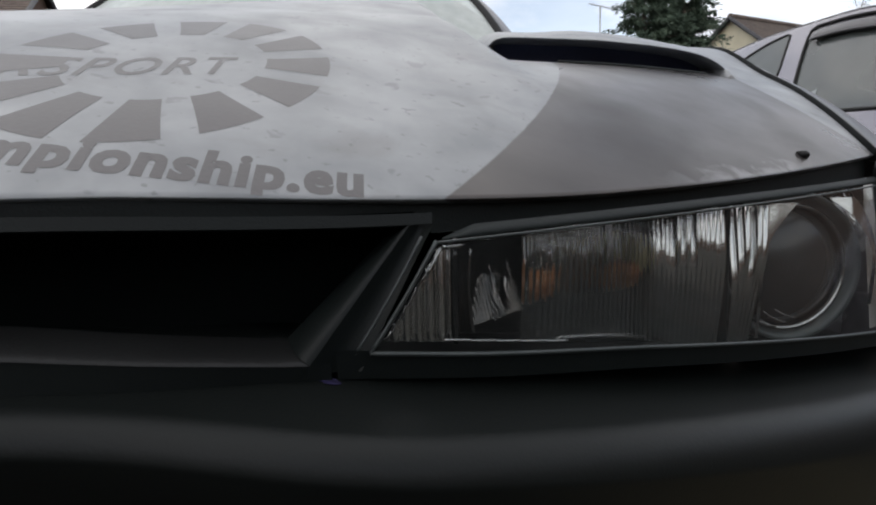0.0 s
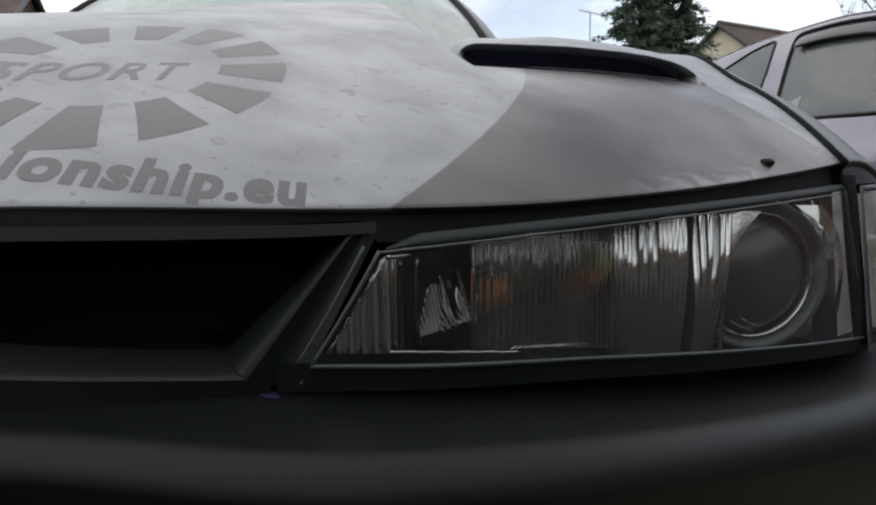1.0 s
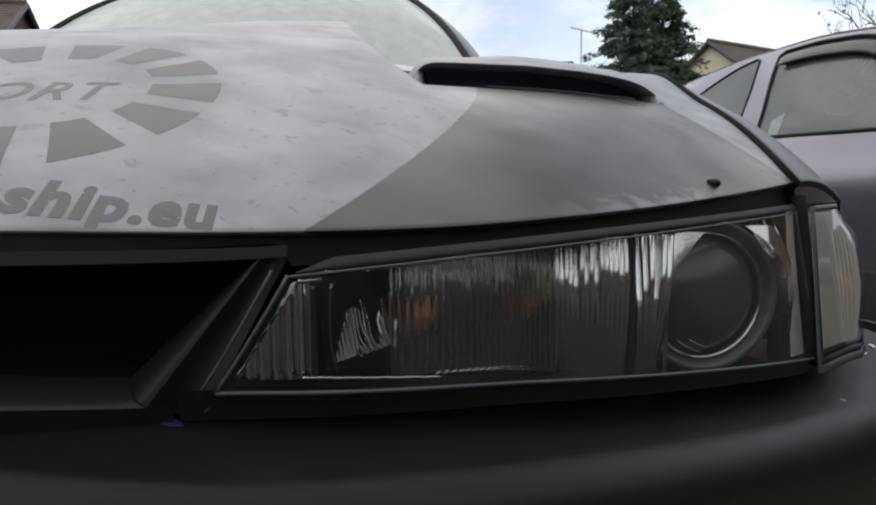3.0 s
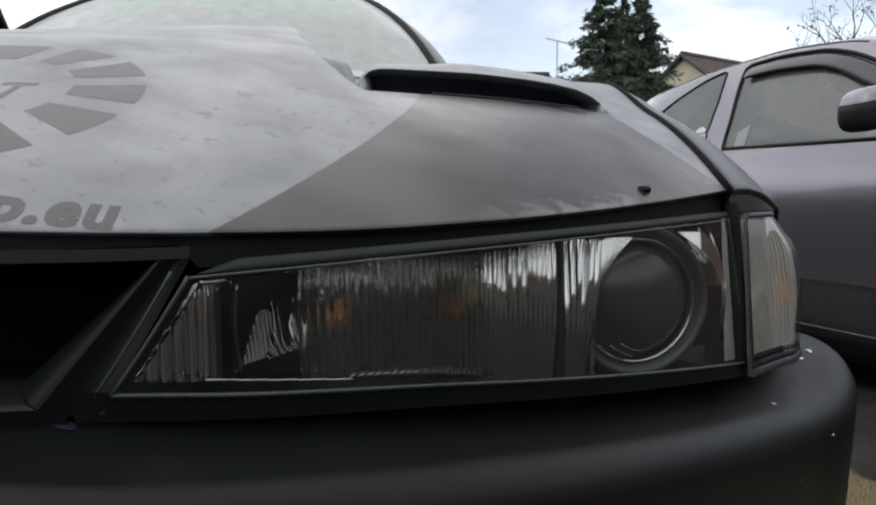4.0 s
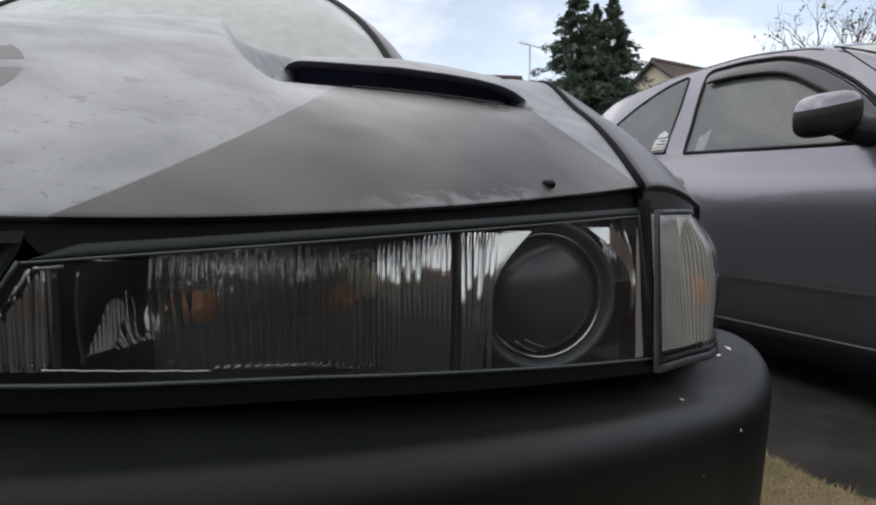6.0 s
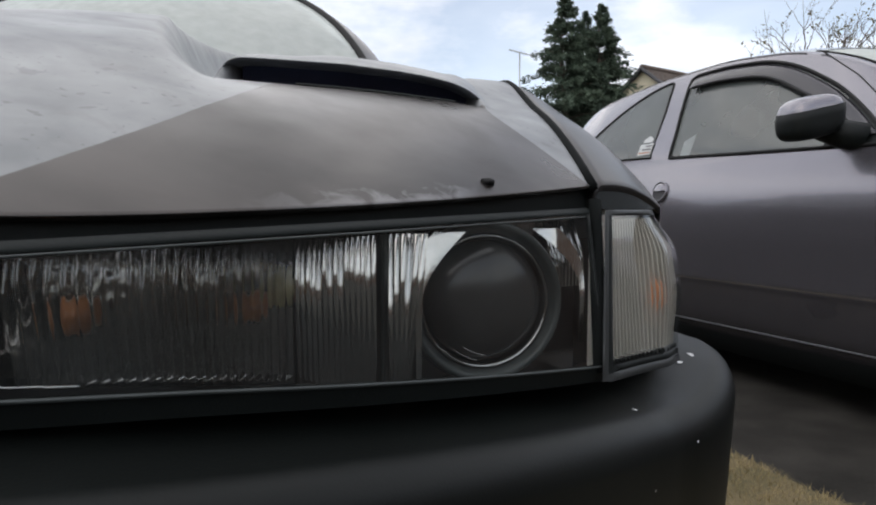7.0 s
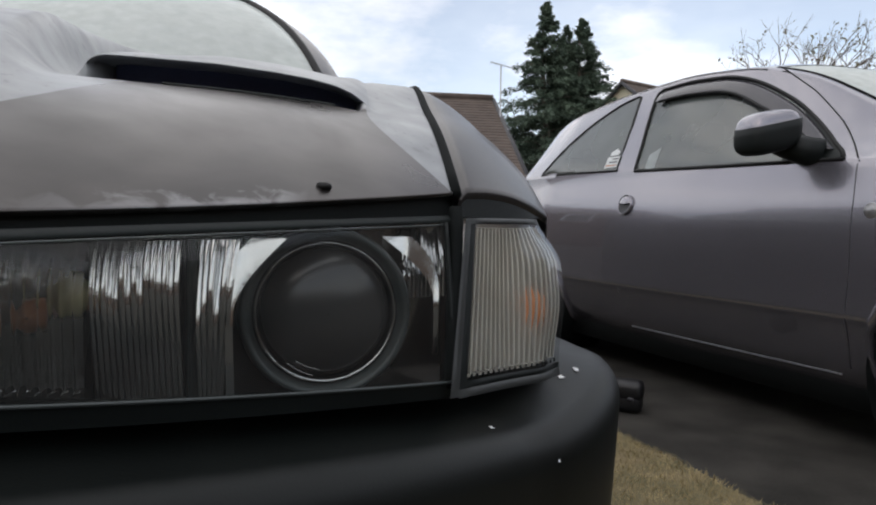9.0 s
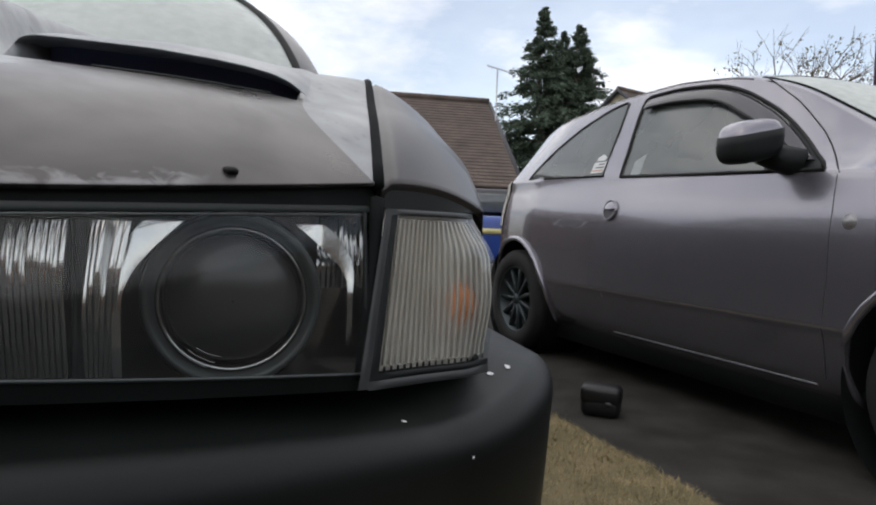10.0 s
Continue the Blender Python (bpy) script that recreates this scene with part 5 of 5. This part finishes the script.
# dead grass on the turf
rg = random.Random(11)
verts, faces = [], []
for _ in range(26000):
    y = rg.uniform(1.2, 3.4)
    x = LINE(y) - abs(rg.gauss(0, 0.42))
    if x < 0.40:
        continue
    z = verge_z(x, y)
    a, ln = rg.uniform(0, 6.283), rg.uniform(0.008, 0.028)
    lean = rg.uniform(0.5, 1.6)
    dx, dy = math.cos(a), math.sin(a)
    w = rg.uniform(0.0008, 0.0016)
    i = len(verts)
    verts += [(x - dy * w, y + dx * w, z - 0.002), (x + dy * w, y - dx * w, z - 0.002), (x + dx * ln * math.sin(lean), y + dy * ln * math.sin(lean), z + 0.002 + ln * abs(math.cos(lean)))]
    faces.append((i, i + 1, i + 2))
me = bpy.data.meshes.new("dead_grass")
me.from_pydata(verts, [], faces)
me.materials.append(STRAW)
tagged(new("dead_grass", me), "short dead straw-coloured grass blades", "grass", kind="stuff")

# ---- black case on the tarmac ----
case = thing("toolbox", "small black plastic case standing on the tarmac", "case", (1.335, 2.60, GROUND))
case.rotation_euler = (0, 0, radians(-28))
part("case_body", box(-0.078, 0.078, -0.05, 0.05, 0.0, 0.085, 0.030, 4), CASE, case, "black plastic shell")
part("case_lid", box(-0.081, 0.081, -0.053, 0.053, 0.048, 0.126, 0.026, 4), CASE, case, "rounded black lid")
part("case_latch", box(0.02, 0.045, -0.058, -0.050, 0.05, 0.068, 0.003, 1), TRIM, case)

# ---- houses ----


def house(name, label, at, turn, L, D, eaves, ridge, wall, tiles=True, chimney=False):
    """Gabled house, ridge along local x; tile courses as overlapping strips."""
    h = thing(name, label, "house", at)
    h.rotation_euler = (0, 0, radians(turn))
    bm = box(-L / 2, L / 2, -D / 2, D / 2, 0, eaves)
    for s in (-1, 1):
        vs = [bm.verts.new((s * L / 2, -D / 2, eaves)), bm.verts.new((s * L / 2, D / 2, eaves)), bm.verts.new((s * L / 2, 0, ridge))]
        bm.faces.new(vs)
    part("wall", bm, wall, h, smooth=False)
    course = 0.16
    slope = math.hypot(D / 2 + 0.3, (ridge - eaves) * (D / 2 + 0.3) / (D / 2))
    n = int(slope / course)
    for s in (-1, 1):
        rf = bmesh.new()
        for i in range(n):
            a, c = i / n, (i + 1.15) / n
            def pt(x, k, lift):
                return (x, s * (D / 2 + 0.3) * (1 - k), ridge - (ridge - eaves) * (D / 2 + 0.3) / (D / 2) * (1 - k) + lift)
            cells = int(L / 0.3)
            for j in range(cells):
                j0, j1 = max(0, j + 0.03 - 0.5 * (i % 2)), min(cells, j + 0.98 - 0.5 * (i % 2) + (0.5 if j == cells - 1 else 0))
                x0, x1 = -L / 2 - 0.2 + (L + 0.4) * j0 / cells, -L / 2 - 0.2 + (L + 0.4) * j1 / cells
                vs = [rf.verts.new(pt(x, k, l)) for x, k, l in ((x0, a, 0.075), (x1, a, 0.075), (x1, min(1, c), 0.05), (x0, min(1, c), 0.05))]
                rf.faces.new(vs)
                vb = [rf.verts.new(pt(x, a, l)) for x, l in ((x0, 0.03), (x1, 0.03))]
                rf.faces.new((vs[0], vs[1], vb[1], vb[0]))
        part("roof", rf, TILE, h, "weathered brown tiled roof slope", smooth=False)
        under = bmesh.new()
        q = [under.verts.new((x, s * (D / 2 + 0.3) * (1 - k), ridge - (ridge - eaves) * (D / 2 + 0.3) / (D / 2) * (1 - k) + 0.03)) for x, k in ((-L / 2 - 0.2, 0), (L / 2 + 0.2, 0), (L / 2 + 0.2, 1), (-L / 2 - 0.2, 1))]
        under.faces.new(q)
        part("roof_underlay", under, TRIM, h, smooth=False)
    part("ridge_tiles", tube([(x, 0, ridge + 0.07) for x in seq(-L / 2 - 0.2, L / 2 + 0.2, 12)], 0.11, 8), TILE, h)
    for s in (-1, 1):
        for e in (-1, 1):
            part("bargeboard", tube([(e * (L / 2 + 0.21), s * (D / 2 + 0.3) * (1 - k), ridge - (ridge - eaves) * (D / 2 + 0.3) / (D / 2) * (1 - k)) for k in (0, 1)], 0.09, 6), TRIM, h)
    for x in (-L / 4, L / 4):
        w = part("window", box(x - 0.6, x + 0.6, -D / 2 - 0.03, -D / 2 + 0.02, eaves - 1.5, eaves - 0.3), GLASS, h, smooth=False)
        part("window_frame", box(x - 0.7, x + 0.7, -D / 2 - 0.02, -D / 2 + 0.015, eaves - 1.6, eaves - 0.2), PAPER, w, smooth=False)
    return h


house("house", "house with a weathered brown tiled roof", (-0.6, 20.5, GROUND), 3, 10.2, 7.0, 1.9, 4.5, BRICK)
house("house", "cream rendered house with a gabled brown roof", (16.16, 30.85, GROUND), 30, 9.0, 6.4, 4.4, 6.85, RENDER_WALL)
house("house", "brown-roofed house beyond the parked car", (-17.5, 22.5, GROUND), 8, 9.0, 7.0, 4.3, 7.1, BRICK)

# unseen house behind the camera, added to darken the nose and lamp reflections
house("house", "unseen brick house across the drive, added to block low sky", (-2.0, -25.0, GROUND), 180, 36.0, 7.0, 3.9, 6.0, BRICK)

# two more unseen houses, added to close sky gaps mirrored in the lamp
house("house", "unseen brick house beside the drive, added to shape reflections", (19.5, -12.0, GROUND), 90, 40.0, 7.0, 4.2, 6.4, BRICK)
house("house", "unseen brick house beside the drive, added to shape reflections", (-15.5, -3.0, GROUND), -90, 20.0, 7.0, 4.2, 6.4, BRICK)

# ---- aerial ----
aerial = thing("television_aerial", "thin grey television aerial on a mast", "aerial", (4.72, 19.8, GROUND))
part("mast", tube([(0, 0, 0), (0, 0, 5.38)], 0.022, 6), STEEL, aerial)
part("boom", tube([(-0.32, 0, 5.45), (0.38, 0, 5.29)], 0.013, 6), STEEL, aerial)
for i in range(9):
    x = -0.30 + 0.08 * i
    part("element", tube([(x, -0.16, 5.445 - 0.0183 * i), (x, 0.16, 5.445 - 0.0183 * i)], 0.006, 5), STEEL, aerial)

# ---- conifers ----


def conifer(at, height, width, seed):
    r = random.Random(seed)
    t = thing("conifer", "tall dark green conifer with drooping sprays", "tree", at, "conifers behind the houses")
    part("trunk", tube([(0.1 * math.sin(z * 0.7), 0.08 * math.cos(z), z) for z in seq(0, height * 0.97, 14)], 0.20, 8, taper=0.02), BARK, t)
    limbs = bmesh.new()
    verts, faces = [], []
    for i in range(360):
        k = r.random() ** 0.9
        z = height * (0.04 + 0.95 * k)
        reach = width * (1 - k) ** 0.92 * r.choice((0.55, 0.8, 1.0, 1.1, 1.3)) * r.uniform(0.8, 1.15) + 0.02
        a = r.uniform(0, 2 * math.pi)
        up = r.uniform(0.0, 0.35)
        pts = []
        for s in (0, 0.35, 0.7, 1.0):
            d = reach * s
            pts.append(Vector((math.cos(a) * d, math.sin(a) * d, z + up * d - 0.30 * d * s + 0.12 * s)))
        if i % 3 == 0:
            tube(pts, 0.03, 4, limbs, taper=0.006)
        for _ in range(118):
            s = r.uniform(0.25, 1.05)
            j = min(2, int(s * 3))
            base = pts[j].lerp(pts[j + 1], min(1, s * 3 - j)) + Vector((r.gauss(0, 1), r.gauss(0, 1), r.gauss(0, 1))) * (0.03 + 0.06 * (1 - k))
            ln, w = r.uniform(0.10, 0.26) * (0.35 + 0.65 * min(1.0, 2.2 * (1 - k))), r.uniform(0.013, 0.030)
            d = Vector((math.cos(a) + r.gauss(0, 0.6), math.sin(a) + r.gauss(0, 0.6), r.uniform(-1.3, 0.25))).normalized()
            sd = d.cross(Vector((r.gauss(0, 1), r.gauss(0, 1), r.gauss(0, 1)))).normalized()
            b = len(verts)
            verts += [base, base + d * ln * 0.5 + sd * w, base + d * ln, base + d * ln * 0.5 - sd * w]
            faces.append((b, b + 1, b + 2, b + 3))
    tagged(part("limb_wood", limbs, BARK, t), kind="stuff")
    me = bpy.data.meshes.new("crown")
    me.from_pydata([tuple(v) for v in verts], [], faces)
    me.materials.append(CONIFER)
    c = new("crown", me)
    c.parent = t
    return t


conifer((6.85, 22.4, GROUND), 8.1, 2.45, 3)
conifer((8.32, 22.9, GROUND), 7.8, 2.35, 8)
conifer((7.95, 23.6, GROUND), 7.7, 2.0, 14)

# ---- bare garden tree ----


def bare_tree(at, height, seed):
    r = random.Random(seed)
    t = thing("garden_tree", "nearly bare tree with a few brown leaves", "tree", at)
    wood = bmesh.new()
    tips = []

    def grow(p, d, ln, rad, depth):
        q = p + d * ln
        mid = p.lerp(q, 0.5) + Vector((r.gauss(0, 0.04), r.gauss(0, 0.04), 0)) * ln
        tube([p, mid, q], rad, 6 if depth < 3 else 4, wood, taper=rad * 0.62)
        if depth >= 6:
            tips.append((q, d))
            return
        for _ in range(3 if depth < 4 else 2):
            nd = (d + Vector((r.gauss(0, 0.55), r.gauss(0, 0.55), r.uniform(-0.1, 0.35)))).normalized()
            grow(q, nd, ln * r.uniform(0.62, 0.86), rad * 0.6, depth + 1)
            if depth >= 3:
                tips.append((q, nd))

    grow(Vector((0, 0, 0)), Vector((0, 0, 1)), height * 0.34, 0.11, 0)
    part("trunk", wood, BARK, t)
    verts, faces = [], []
    for q, d in tips:
        if r.random() > 0.22:
            continue
        for _ in range(3):
            c = q + Vector((r.gauss(0, 0.06), r.gauss(0, 0.06), r.gauss(0, 0.06)))
            n1 = Vector((r.gauss(0, 1), r.gauss(0, 1), r.gauss(0, 1))).normalized() * r.uniform(0.03, 0.06)
            n2 = n1.cross(Vector((r.gauss(0, 1), r.gauss(0, 1), r.gauss(0, 1)))).normalized() * 0.025
            b = len(verts)
            verts += [tuple(c - n1), tuple(c + n2), tuple(c + n1), tuple(c - n2)]
            faces.append((b, b + 1, b + 2, b + 3))
    me = bpy.data.meshes.new("crown")
    me.from_pydata(verts, [], faces)
    me.materials.append(LEAF)
    c = new("crown", me)
    c.parent = t


bare_tree((11.3, 16.0, GROUND), 4.9, 4)
bare_tree((12.9, 15.5, GROUND), 4.7, 9)

# ---- dark pole and blue car far behind ----
pole = tagged(part("street_pole", tube([(8.84, 10.0, GROUND), (8.84, 10.0, 7.5)], 0.07, 10), POLE, None), "dark painted street pole", "pole")
bluecar = thing("blue_car", "blue estate car with a pale band, parked by the houses", "car", (2.35, 9.5, GROUND))
part("body", box(-0.85, 0.85, -0.1, 4.0, 0.22, 0.88, 0.10, 3), BLUE, bluecar, "blue body")
part("cabin", box(-0.70, 0.70, 0.5, 3.7, 0.88, 1.30, 0.14, 3), TRIM, bluecar)
part("rear_glass", box(-0.58, 0.58, 0.47, 0.52, 0.94, 1.22, 0.01, 1), GLASS, bluecar)
part("pale_band", box(-0.80, 0.80, -0.115, -0.09, 0.62, 0.70), YELLOW, bluecar, "pale yellow band")
for x in (-0.75, 0.75):
    for y in (0.7, 3.2):
        wheel(bluecar, Matrix.Translation((x, y, 0.30)) @ Matrix.Rotation(radians(-90 if x > 0 else 90), 4, "Z"), RIM, None, 6)
